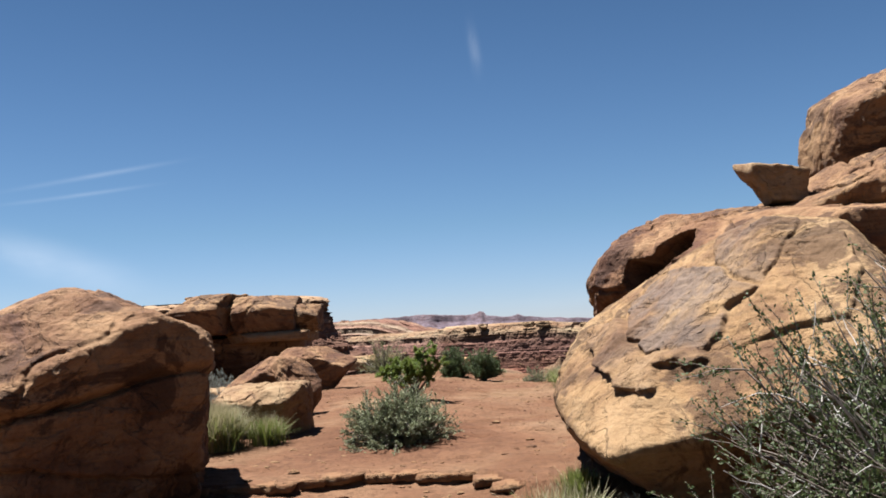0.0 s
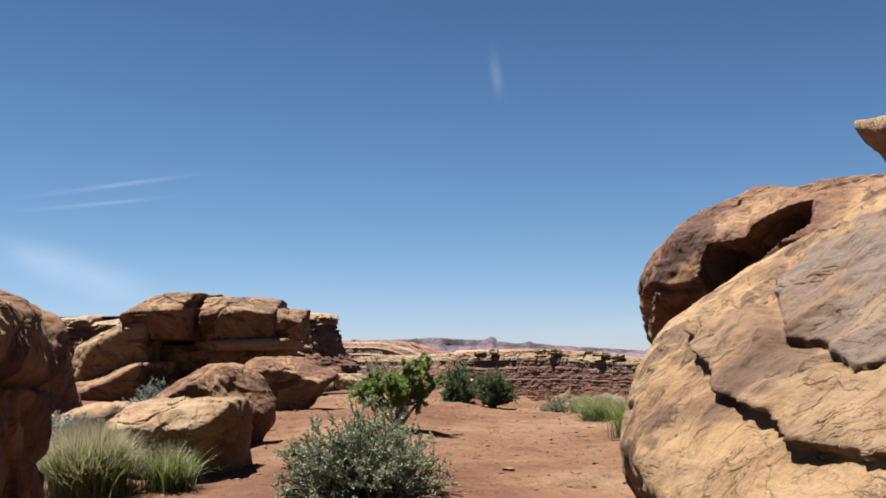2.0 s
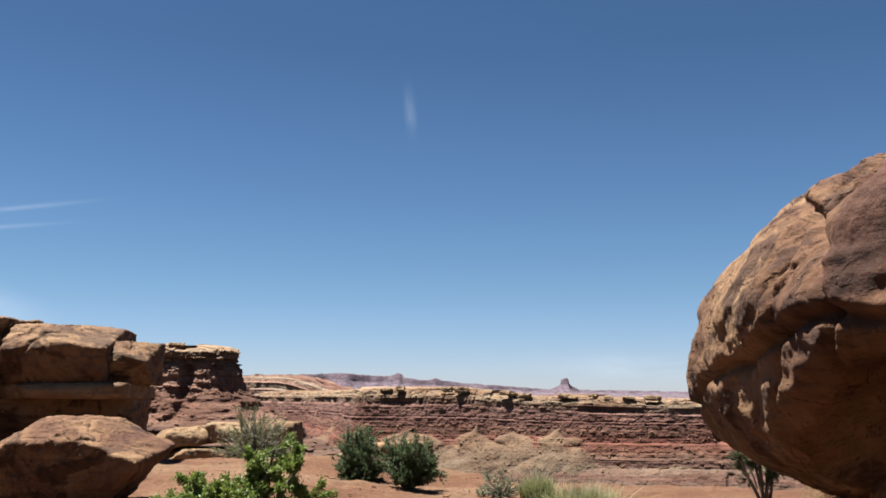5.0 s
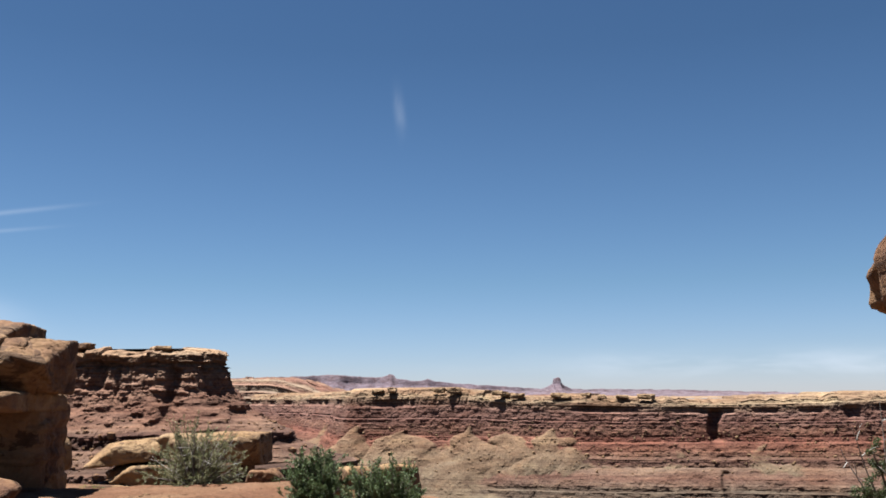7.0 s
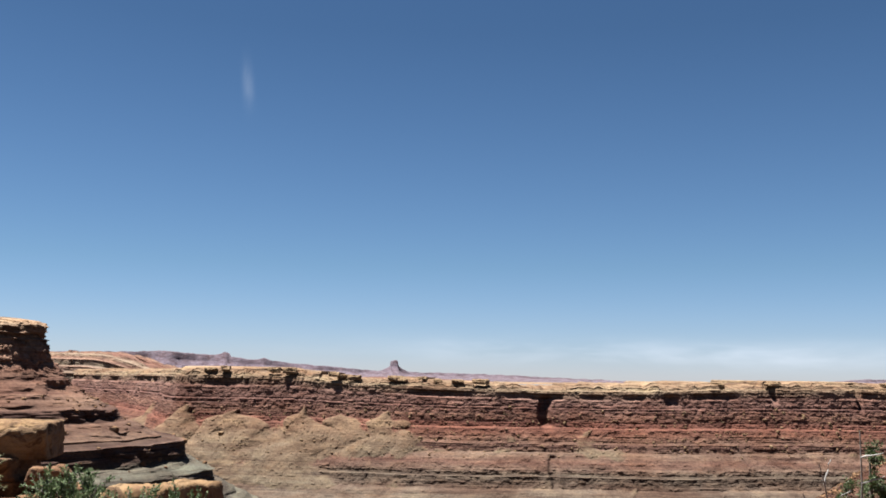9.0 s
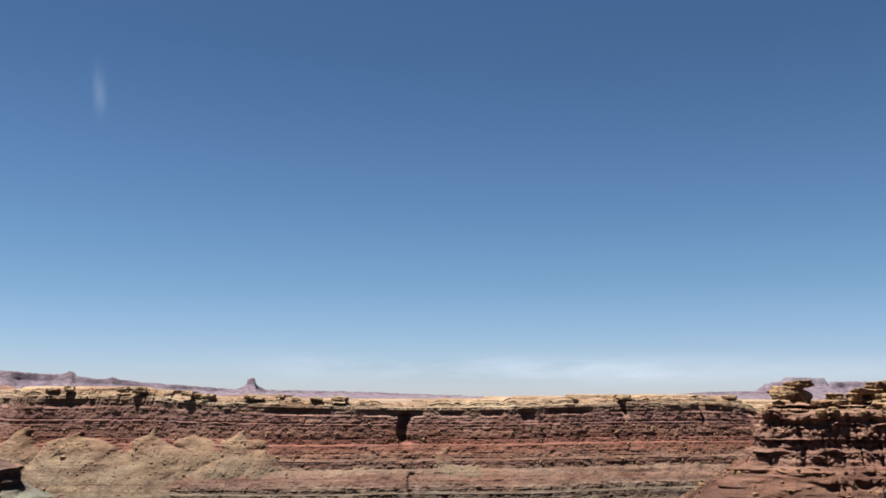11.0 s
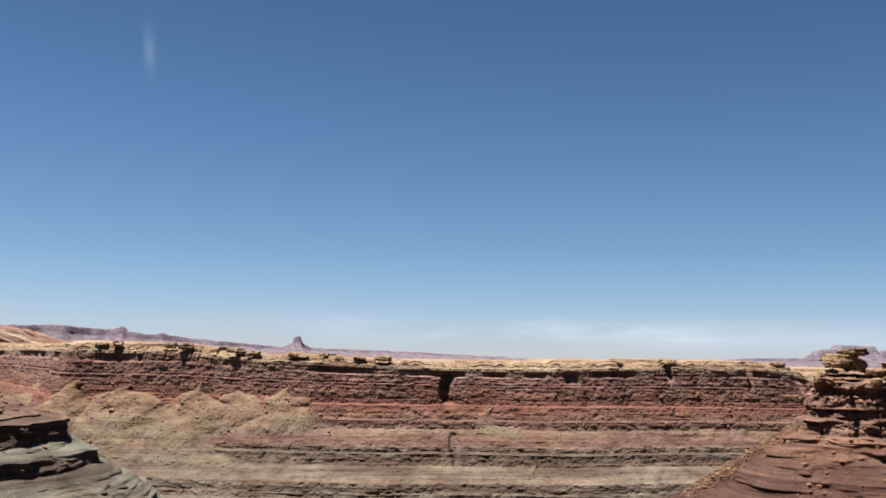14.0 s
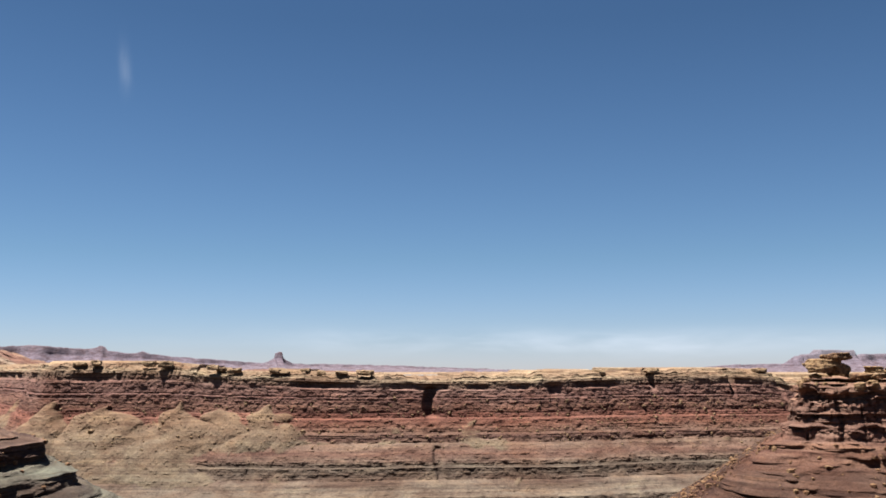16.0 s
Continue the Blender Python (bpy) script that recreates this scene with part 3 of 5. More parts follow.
bedded_wall("promontory_west", [(-420, 150), (-230, 190), (-130, 226), (-66, 231), (-62, 240), (-92, 300), (-170, 420), (-300, 640)],
            [(13.7, -8), (13.5, -5), (13.0, -1.5), (12.2, 0.3), (10.4, 0.5), (10.0, -0.6), (9.2, -0.4), (8.8, 0.6), (4.0, 2.6), (3.4, 3.2), (0.5, 5.0), (-1.2, 6.6), (-2.4, 8.8), (-4.0, 11.5), (-5.6, 15.5), (-6.0, 17.2), (-8.6, 18.2), (-9.0, 19.6),
             (-11.6, 25.0), (-11.9, 26.0), (-12.3, 26.2), (-12.9, 31.5), (-17.0, 33.0), (-17.4, 34.2), (-19.2, 38.0), (-22.0, 39.4), (-22.4, 41), (-26, 48), (-60, 85)], [(150, 1.5), (450, 0.26), (2000, 2.0)], 0.13, 45, PROM_ROCK,
            "dark red layered cliff promontory stepping down in ledges", bed_h=0.6, relief=0.40, block=2.6, groove=0.38, sway=0.35, corner=10, top_wave=0.5, steep_of=1.2, thin=0.12, rough=2.0, columns=[(-140, -58, 9, -0.5, 0.7), (-200, -40, -12.9, -17.2, 1.1), (-200, -40, -6.0, -8.8, 0.8), (-200, -40, -19.2, -22.2, 1.0)],
            notches=[(-70.5, 1.6, 2.2, 9, -4), (-59, 1.5, 2.0, -2, -9), (-88, 1.5, 1.5, 11, 3)])
bedded_wall("promontory_east", [(500, 520), (220, 290), (131, 205), (95.5, 160), (89.4, 151.5), (92.4, 148.5), (104, 146), (118, 141), (170, 122), (260, 90)],
            [(0.7, -6), (0.65, -4.5), (0.5, -2), (0.2, -0.2), (-0.5, 0.2), (-0.9, -0.7), (-1.6, -0.6), (-1.9, 0.3), (-4.4, 1.2), (-4.8, 0.9), (-6.0, 1.3), (-6.4, 2.0), (-8.6, 2.9), (-9.2, 3.9), (-9.9, 4.4), (-20, 19), (-26, 27), (-70, 90)],
            [(455, 2.0), (640, 0.16), (2000, 2.0)], 0.10, 65, RIGHT_ROCK, "dark ruddy ledge cliff above a bare red talus slope", bed_h=0.55, relief=0.36, block=2.2, groove=0.55, sway=0.14, corner=3, top_wave=0.45, rough=1.9,
            cones=[(90, -8.6, 1.5), (97, -9.2, 2.0), (104, -8.8, 2.0), (112, -8.2, 2.0), (120, -8.9, 2.0), (130, -8.5, 2.0)], columns=[(87, 150, -1.8, -9, 0.9)], thin=0.1)

def headland_top(name, south, north, z, x0, x1, step, material, label, seed):
    """The flat top between the two rims of a headland."""
    xs = np.arange(x0, x1, step)
    lo, hi = np.interp(xs, [a for a, _ in south], [b for _, b in south]), np.interp(xs, [a for a, _ in north], [b for _, b in north])
    A, T = np.meshgrid(xs, np.linspace(0, 1, 60), indexing="ij")
    Y_ = lo[:, None] + T * (hi - lo)[:, None]
    lift = 0.35 * fbm2(A * 0.12, Y_ * 0.12, 4, seed) * smooth(0, 0.08, T) * smooth(1, 0.92, T)
    tagged(new(name, grid_mesh(name, xyz(A, Y_, z + lift), len(xs), 60, material, layers={"bed": z + 0 * A})), label, "rock", kind="structure")


headland_top("promontory_west_top", [(-420, 157), (-230, 196), (-130, 231), (-70, 234)], [(-300, 630), (-170, 412), (-96, 296), (-70, 244)], 13.4, -300, -69, 1.5, PROM_ROCK, "bare rock top of the western promontory", 71)
headland_top("promontory_east_top", [(92, 152), (104, 149.5), (118, 144.5), (170, 126), (240, 100)], [(92, 154), (130, 201), (220, 286), (240, 300)], 0.5, 92.5, 240, 0.8, RIGHT_ROCK, "bare rock top of the eastern promontory", 72)


def rubble_on(name, wall, n, z_lo, z_hi, x_lo, x_hi, size, material, label, seed):
    """Loose blocks lying on a wall's slopes, too many to count."""
    rng = np.random.default_rng(seed)
    me = bpy.data.objects[wall].data
    co = np.empty(3 * len(me.vertices), np.float32)
    me.vertices.foreach_get("co", co)
    co = co.reshape(-1, 3)
    co = co[(co[:, 2] > z_lo) & (co[:, 2] < z_hi) & (co[:, 0] > x_lo) & (co[:, 0] < x_hi)]
    at = co[rng.integers(0, len(co), n)]
    d, f = ball(1)
    d = np.sign(d) * np.abs(d) ** 0.6
    sc = (size * rng.gamma(2.0, 0.35, n))[:, None, None] * rng.uniform(0.7, 1.3, (n, 1, 3))
    v = d[None] * sc * rng.uniform(0.8, 1.15, (n, len(d), 1)) + at[:, None]
    rock = bpy.data.meshes.new(name)
    fill(rock, v.reshape(-1, 3), (np.arange(n)[:, None, None] * len(d) + f[None]).reshape(-1, 3))
    rock.polygons.foreach_set("use_smooth", np.zeros(len(rock.polygons), bool))
    rock.materials.append(material)
    tagged(new(name, rock), label, "rubble", kind="stuff")


rubble_on("rubble", "canyon_wall_north", 1700, -30, -9, -60, 270, 0.30, PALE, "tan blocks scattered over the far talus slopes", 3)
rubble_on("rubble", "promontory_east", 700, -0.6, 0.9, 86, 150, 0.42, TAN, "tan slabs and blocks strewn along the promontory rim", 6)
rubble_on("rubble", "promontory_east", 3200, -24, -9, 60, 150, 0.24, RUDDY, "ruddy blocks scattered over the red talus slope", 4)
rubble_on("rubble", "promontory_west", 900, -22, -2, -100, -15, 0.36, RUDDY, "ruddy blocks scattered on the promontory ledges", 5)

# far plateau behind the opposite rim
px, py = np.linspace(-60, 4500, 60), np.linspace(0, 1, 30) ** 2
PX, PT = np.meshgrid(px, py, indexing="ij")
tagged(new("plateau", grid_mesh("plateau", xyz(PX, 495 + 4200 * PT, 0.2 + 0 * PX), 60, 30, FAR_ROCK, layers={"bed": 4.0 + 0 * PX})), "cream slickrock plateau beyond the canyon", "plateau", kind="structure")


def mesa(name, y, outline, label, step=6.0, seed=1):
    """A distant mesa: outline gives pairs of place and height of its skyline."""
    ox, oh = np.array(outline, float).T
    xs = np.arange(ox[0], ox[-1], step)
    h = np.interp(xs, ox, oh)
    h = h + 1.8 * fbm(xyz(xs * 0.04, 0, 0), 4, seed)
    offs = np.array([-330, -200, -120, -70, -40, -22, -14, -8, 0, 60, 260])
    frac = np.array([-0.1, 0.18, 0.34, 0.48, 0.58, 0.66, 0.74, 0.95, 1.0, 1.0, -0.1])
    XX, OO = np.meshgrid(xs, offs, indexing="ij")
    Z = h[:, None] * frac[None] + 2.0 * fbm(xyz(XX * 0.03, OO * 0.05, 0), 3, seed + 3) * (frac[None] < 0.9)
    YY = y + OO * (1 + 0.5 * fbm(xyz(XX * 0.012, 0, 0), 3, seed + 6)[:, :]) + 25 * fbm(xyz(XX * 0.008, 0, 0), 3, seed + 5)
    ob = new(name, grid_mesh(name, xyz(XX, YY, Z), len(xs), len(offs), HAZED_MESA_ROCK, layers={"bed": Z}))
    return tagged(ob, label, "mesa", kind="structure")


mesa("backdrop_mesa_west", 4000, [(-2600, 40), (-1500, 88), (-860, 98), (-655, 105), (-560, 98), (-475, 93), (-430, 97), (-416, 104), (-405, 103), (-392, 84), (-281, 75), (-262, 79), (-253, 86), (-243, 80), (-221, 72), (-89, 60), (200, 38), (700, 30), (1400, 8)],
     "long low mesa on the horizon, mauve with painted haze", seed=3)
mesa("backdrop_butte_middle", 3960, [(120, 20), (200, 33), (237, 39), (262, 50), (272, 58), (276, 78), (290, 83), (301, 80), (305, 60), (318, 49), (345, 36), (420, 28), (480, 18)], "lone rock spire on the horizon, mauve with painted haze", step=1.5, seed=8)
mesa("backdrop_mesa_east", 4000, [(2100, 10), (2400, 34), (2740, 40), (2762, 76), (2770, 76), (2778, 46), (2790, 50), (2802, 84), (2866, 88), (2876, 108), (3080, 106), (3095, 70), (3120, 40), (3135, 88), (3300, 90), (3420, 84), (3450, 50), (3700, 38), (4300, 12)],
     "flat-topped mesas on the horizon, mauve with painted haze", step=4.0, seed=13)

# ---- boulders ----
ROCKS = "boulders beside the trail"
boulder("boulder", (-2.78, 12.35, 0.42), (1.9, 1.7, 1.3), 0, [(-0.286, -0.244, 0.927, 1.03), (0.001, -0.082, 0.997, 1.18), (0.274, 0.067, 0.959, 1.31), (0.530, 0.191, 0.826, 1.50), (0.804, 0.318, 0.502, 1.66), (0.926, 0.375, -0.053, 1.51), (0.379, 0.154, 0.912, 1.26), (0.201, 0.029, 0.979, 1.20), (0.619, 0.278, 0.735, 1.57), (0.868, 0.428, 0.251, 1.62), (0.040, -0.658, 0.752, 0.94), (0.621, -0.781, -0.060, 1.05), (0.100, -0.970, -0.200, 1.04), (0.620, -0.740, -0.250, 1.20), (0.800, -0.300, -0.500, 1.42), (0.050, -0.800, -0.600, 1.12)], 60, 2, 0.022, 8, RUST,
        "large rust-brown boulder with a sunlit top and shaded undercut side", group=ROCKS, cracks=5, crack_depth=0.03, random_cuts=0, plates=0.022, seams=[(-0.22, 0, 1, 0.02, 0.12), (0.1, 0.1, 1, -0.45, 0.06)])
boulder("boulder", (3.75, 12.95, 0.55), (2.6, 3.1, 1.6), 0, [(-0.617, -0.220, 0.756, 1.19), (-0.300, -0.550, 0.780, 1.44), (0.043, -0.720, -0.693, 1.94), (-0.961, 0.231, 0.151, 2.01), (-0.996, 0.026, 0.090, 2.01), (-0.902, 0.220, 0.372, 1.98), (-0.993, -0.036, -0.110, 1.97), (-0.918, -0.059, -0.392, 1.92), (-0.837, 0.220, 0.500, 1.84), (-0.840, -0.065, -0.539, 1.79), (-0.924, 0.003, 0.382, 1.80), (-0.696, 0.147, 0.703, 1.72), (-0.864, 0.004, 0.503, 1.66), (-0.589, -0.103, -0.802, 1.54), (-0.512, 0.072, 0.856, 1.48), (-0.625, -0.004, 0.780, 1.40), (0.128, -0.128, 0.983, 1.26), (0.721, -0.258, 0.643, 1.23), (-0.505, -0.002, 0.863, 1.22), (-0.370, -0.022, 0.929, 1.18)], 60, 5, 0.014, 8, TAN,
        "huge tan sandstone boulder with peeling slabs and brown varnish", group=ROCKS, cracks=0, random_cuts=0, plates=0.016, facing=(0.119, 0.993),
        plaques=[(0.055, 0.85, [(-1.16, 0.57), (-1.17, 0.31), (-0.92, 0.22), (-0.61, 0.25), (-0.49, 0.32), (-0.43, 0.5), (-0.2, 0.66), (-0.47, 0.79), (-0.68, 0.85), (-0.98, 0.73)]), (0.09, 0.25, [(-1.51, 0.36), (-1.43, 0.14), (-1.28, 0.03), (-1.24, -0.04), (-1.08, -0.05), (-0.93, 0.01), (-0.94, 0.1), (-0.61, 0.19), (-0.66, 0.25), (-0.94, 0.19), (-1.18, 0.28), (-1.22, 0.42), (-1.37, 0.41)]),
                 (0.03, 0.5, [(-0.44, 1.07), (-0.05, 1.21), (0.18, 1.13), (-0.01, 0.88), (-0.17, 0.7), (-0.45, 0.81)]), (0.04, 0.0, [(-0.18, 0.67), (-0.36, 0.43), (-0.43, 0.19), (-0.05, 0.36), (0.29, 0.39), (0.45, 0.69), (0.41, 0.99), (0.19, 1.1), (0.01, 0.85)])])
boulder("boulder", (4.0, 18.35, 1.55), (2.3, 3.1, 1.2), 0, [(-0.750, -0.600, 0.280, 1.78), (-0.347, -0.379, 0.858, 1.27), (-0.366, -0.373, -0.852, 1.09), (0.019, -0.118, 0.993, 0.99), (-0.419, -0.078, 0.905, 1.18), (-0.344, 0.021, -0.939, 1.34), (-0.641, -0.011, 0.767, 1.36), (-0.696, 0.065, 0.715, 1.50), (-0.483, 0.067, -0.873, 1.52), (-0.901, -0.013, 0.434, 1.65), (-0.831, 0.112, 0.545, 1.76), (-0.998, 0.012, -0.056, 1.80), (-0.851, 0.057, -0.522, 1.80), (-0.981, 0.031, 0.190, 1.83), (-0.936, 0.122, 0.331, 1.89), (-0.985, 0.113, -0.134, 1.93), (-0.873, 0.143, -0.466, 1.97), (-0.979, 0.191, 0.070, 2.06)], 60, 9, 0.018, 8, RUST,
        "overhanging tan sandstone cap boulder with a dark shaded belly", group=ROCKS, cracks=9, crack_depth=0.035, random_cuts=0, plates=0.03, beds=0.01, seams=[(0.12, 0.1, 1, -0.36, 0.09), (0.9, -0.35, 0.1, -1.32, 0.07)], facing=(0.345, 0.939),
        # Recess and belly outlines are coloured darker to deepen the shade there.
        plaques=[(-0.62, 0.6, [(-0.71, 0.25), (-0.34, 0.3), (-0.17, 0.47), (0.03, 0.57), (0.23, 0.62), (0.22, 0.32), (-0.18, 0.12), (-0.45, -0.09), (-0.75, -0.15), (-0.79, 0.02)]), (-0.24, 0.3, [(-1.29, -0.27), (-0.8, -0.21), (-0.5, -0.13), (-0.61, -0.28), (-0.92, -0.98), (-1.32, -1.16), (-1.59, -0.72), (-1.41, -0.5)]),
                 (0.16, 0.0, [(-1.22, -0.27), (-1.07, -0.23), (-0.82, -0.22), (-0.86, -0.34), (-1.08, -0.4), (-1.22, -0.36)])])
boulder("boulder", (5.7, 19.5, 0.1), (1.45, 1.9, 1.05), 0, [(-0.8, -0.1, -0.6, 1.78), (-0.3, -0.85, -0.42, 1.7)], 24, 14, 0.03, 6, RUST, "dark ruddy boulder under the overhanging cap rock", group=ROCKS, random_cuts=2)
# Added dark boulder that fills the deep shade in the hollow under the cap.
boulder("boulder", (4.15, 20.1, 0.05), (1.75, 0.85, 0.62), 0, [(-0.62, -0.1, 0.78, 0.83), (0, -0.3, 0.95, 0.9)], 30, 19, 0.03, 6, RUST, "low dark boulder added to fill the shade beneath the cap rock", group=ROCKS, random_cuts=2)
boulder("boulder", (7.4, 16.6, 0.9), (2.6, 3.2, 1.75), 15, [(-0.5, -0.2, 0.8, 1.7)], 16, 17, 0.05, 6, RUST, "broad ruddy sandstone boulder behind the tan one", group=ROCKS)
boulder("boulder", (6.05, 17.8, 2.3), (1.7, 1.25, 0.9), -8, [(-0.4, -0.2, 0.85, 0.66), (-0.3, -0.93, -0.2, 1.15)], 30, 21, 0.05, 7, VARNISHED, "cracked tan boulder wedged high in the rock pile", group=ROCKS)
boulder("boulder", (4.8, 17.7, 2.84), (0.40, 0.34, 0.32), 12, [(-0.8, 0, -0.6, 0.22), (0.15, -0.1, 0.97, 0.21)], 40, 23, 0.02, 5, PALE, "thin pale rock flake jutting from the rock pile", group=ROCKS, tilt=(0, 6), random_cuts=0)
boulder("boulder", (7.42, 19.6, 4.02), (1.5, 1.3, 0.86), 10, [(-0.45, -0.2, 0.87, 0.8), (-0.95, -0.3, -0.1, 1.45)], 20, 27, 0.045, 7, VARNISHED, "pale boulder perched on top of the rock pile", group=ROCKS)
boulder("boulder", (4.66, 23.4, 2.18), (1.48, 0.75, 0.40), 5, [(-0.75, 0, -0.65, 1.25)], 16, 31, 0.04, 6, RUST, "tan overhanging ledge boulder with a blunt nose", group=ROCKS, beds=0.03)
boulder("boulder", (5.1, 22.2, 0.6), (1.45, 1.6, 1.2), 0, [(-0.8, 0.1, 0.6, 1.35)], 24, 33, 0.06, 5, RUDDY, "ruddy boulder under the blunt ledge", group=ROCKS)
# slab outcrop
SLABS = "slabs of the layered outcrop"
boulder("rock_slab", (-6.5, 29.75, 1.24), (1.2, 1.3, 0.14), 10, [(0.1, -0.9, -0.5, 1.12), (0, -0.5, 0.86, 0.65)], 30, 40, 0.06, 6, PALE, "thin pale ledge slab half way up the outcrop", "rock slab", SLABS, random_cuts=2)
boulder("rock_slab", (-8.0, 30.9, 0.45), (2.1, 1.7, 0.85), 8, [(0.9, -0.4, 0, 1.72), (0.05, -0.85, -0.5, 1.45)], 30, 41, 0.03, 7, RUST, "long dark ruddy rock slab at the foot of an outcrop", "rock slab", SLABS, beds=0.04, random_cuts=2)
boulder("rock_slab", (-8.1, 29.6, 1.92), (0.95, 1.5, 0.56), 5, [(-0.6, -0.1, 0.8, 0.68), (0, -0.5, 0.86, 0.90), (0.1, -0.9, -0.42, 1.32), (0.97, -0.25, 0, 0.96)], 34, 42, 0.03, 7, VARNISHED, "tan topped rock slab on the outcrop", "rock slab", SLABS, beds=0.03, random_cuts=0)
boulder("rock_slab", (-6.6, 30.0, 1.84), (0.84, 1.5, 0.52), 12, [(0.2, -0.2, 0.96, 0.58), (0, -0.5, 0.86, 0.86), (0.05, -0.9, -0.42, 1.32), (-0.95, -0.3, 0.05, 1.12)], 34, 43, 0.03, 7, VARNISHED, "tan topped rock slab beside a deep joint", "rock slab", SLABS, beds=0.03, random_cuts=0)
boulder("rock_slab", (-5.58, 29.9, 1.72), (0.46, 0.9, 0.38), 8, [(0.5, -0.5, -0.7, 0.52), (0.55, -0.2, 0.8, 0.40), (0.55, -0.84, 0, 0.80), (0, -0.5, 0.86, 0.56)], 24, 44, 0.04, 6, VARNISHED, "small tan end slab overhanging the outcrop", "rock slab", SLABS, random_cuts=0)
boulder("rock_slab", (-9.4, 29.4, 1.1), (1.0, 1.4, 0.72), 6, [(-0.35, -0.25, 0.9, 0.62), (0.1, -0.9, -0.42, 1.25)], 28, 45, 0.04, 6, TAN, "sloping tan slab leaning on the outcrop", "rock slab", SLABS, random_cuts=2)
boulder("rock_slab", (-9.3, 28.9, 0.25), (1.35, 1.4, 0.62), -10, [(-0.35, -0.4, 0.85, 0.62), (0.2, -0.9, -0.4, 1.3)], 26, 47, 0.04, 6, RUST, "low sloping slab at the foot of the outcrop", "rock slab", SLABS, beds=0.04, random_cuts=2)
boulder("boulder", (-6.95, 20.9, 0.5), (0.85, 1.2, 1.25), 10, [(0.6, -0.7, -0.3, 0.9), (0.6, -0.3, 0.7, 0.95)], 16, 46, 0.06, 6, RUST, "dark upright ruddy boulder", group=ROCKS)
boulder("boulder", (-3.72, 23.75, 0.38), (0.98, 0.72, 0.52), -4, [(0.75, 0.1, -0.66, 0.66), (-0.55, -0.2, 0.8, 0.62), (0.4, -0.1, 0.9, 0.54), (0.0, -0.5, 0.86, 0.60), (0.06, -0.97, -0.22, 0.58), (-0.8, -0.4, -0.3, 0.78)], 30, 48, 0.025, 7, RUST, "oblong rust-coloured boulder lying on the soil", group=ROCKS, random_cuts=0, cracks=4, crack_depth=0.03, plates=0.015)
boulder("boulder", (-2.28, 16.6, 0.02), (0.68, 0.62, 0.44), 8, [(0.12, -0.93, -0.35, 0.46), (-0.2, -0.22, 0.95, 0.38), (0.1, -0.6, 0.8, 0.54), (-0.8, -0.3, 0.5, 0.56), (0.85, -0.3, -0.4, 0.56)], 30, 51, 0.03, 7, PALE, "low boulder with a pale sunlit top", group=ROCKS, random_cuts=2)
boulder("boulder", (-2.75, 18.5, 0.15), (0.72, 0.55, 0.62), 4, [(-0.45, -0.25, 0.86, 0.48), (0.4, -0.88, -0.28, 0.44), (0.7, -0.2, 0.6, 0.54), (0.85, -0.1, -0.5, 0.54)], 34, 52, 0.035, 7, RUST, "tan boulder with dark varnish behind a paler one", group=ROCKS, random_cuts=0, cracks=5, crack_depth=0.04)
boulder("boulder", (-5.2, 18.4, -0.1), (0.75, 0.6, 0.32), 25, (), 9, 54, 0.06, 5, PALE, "low pale cracked boulder", group=ROCKS)
boulder("boulder", (-4.2, 19.4, 0.02), (0.85, 0.5, 0.30), 35, (), 7, 55, 0.06, 5, PALE, "smooth pale low boulder among sagebrush", group=ROCKS)
# rim blocks
boulder("rock_slab", (-8.25, 40.9, -0.02), (0.95, 0.9, 0.26), 6, [(-0.5, -0.3, 0.8, 0.42), (0.1, -0.6, 0.8, 0.62)], 30, 61, 0.05, 6, TAN, "weathered pale slab at the canyon rim", "rock slab", "rim slabs", beds=0.03, random_cuts=2, tilt=(0, -6))
boulder("rock_slab", (-6.75, 40.9, 0.14), (0.92, 0.9, 0.27), -4, [(0.1, -0.55, 0.82, 0.6), (-0.6, -0.2, 0.75, 0.62)], 30, 62, 0.05, 6, PALE, "grey-streaked slab at the canyon rim", "rock slab", "rim slabs", beds=0.03, random_cuts=2)
boulder("rock_slab", (-5.5, 40.9, 0.06), (0.70, 0.9, 0.37), 3, [(0.1, -0.9, -0.42, 0.82), (0, -0.45, 0.9, 0.62)], 40, 63, 0.03, 6, TAN, "square orange-tan block at the canyon rim", "rock slab", "rim slabs", random_cuts=0)
boulder("rock_slab", (-7.7, 40.8, -0.56), (1.25, 1.0, 0.26), 3, [(0, -0.85, -0.5, 0.95), (-0.5, -0.3, 0.8, 0.5)], 30, 64, 0.06, 6, TAN, "tan slab under the top row at the rim", "rock slab", "rim slabs", beds=0.05, random_cuts=2)
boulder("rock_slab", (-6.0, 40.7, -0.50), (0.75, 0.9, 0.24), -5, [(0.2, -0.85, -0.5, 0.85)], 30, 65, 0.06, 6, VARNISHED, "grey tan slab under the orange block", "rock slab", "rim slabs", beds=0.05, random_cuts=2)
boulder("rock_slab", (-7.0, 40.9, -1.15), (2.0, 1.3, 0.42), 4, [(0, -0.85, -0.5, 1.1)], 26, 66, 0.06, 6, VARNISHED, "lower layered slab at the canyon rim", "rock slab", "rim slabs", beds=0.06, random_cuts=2)

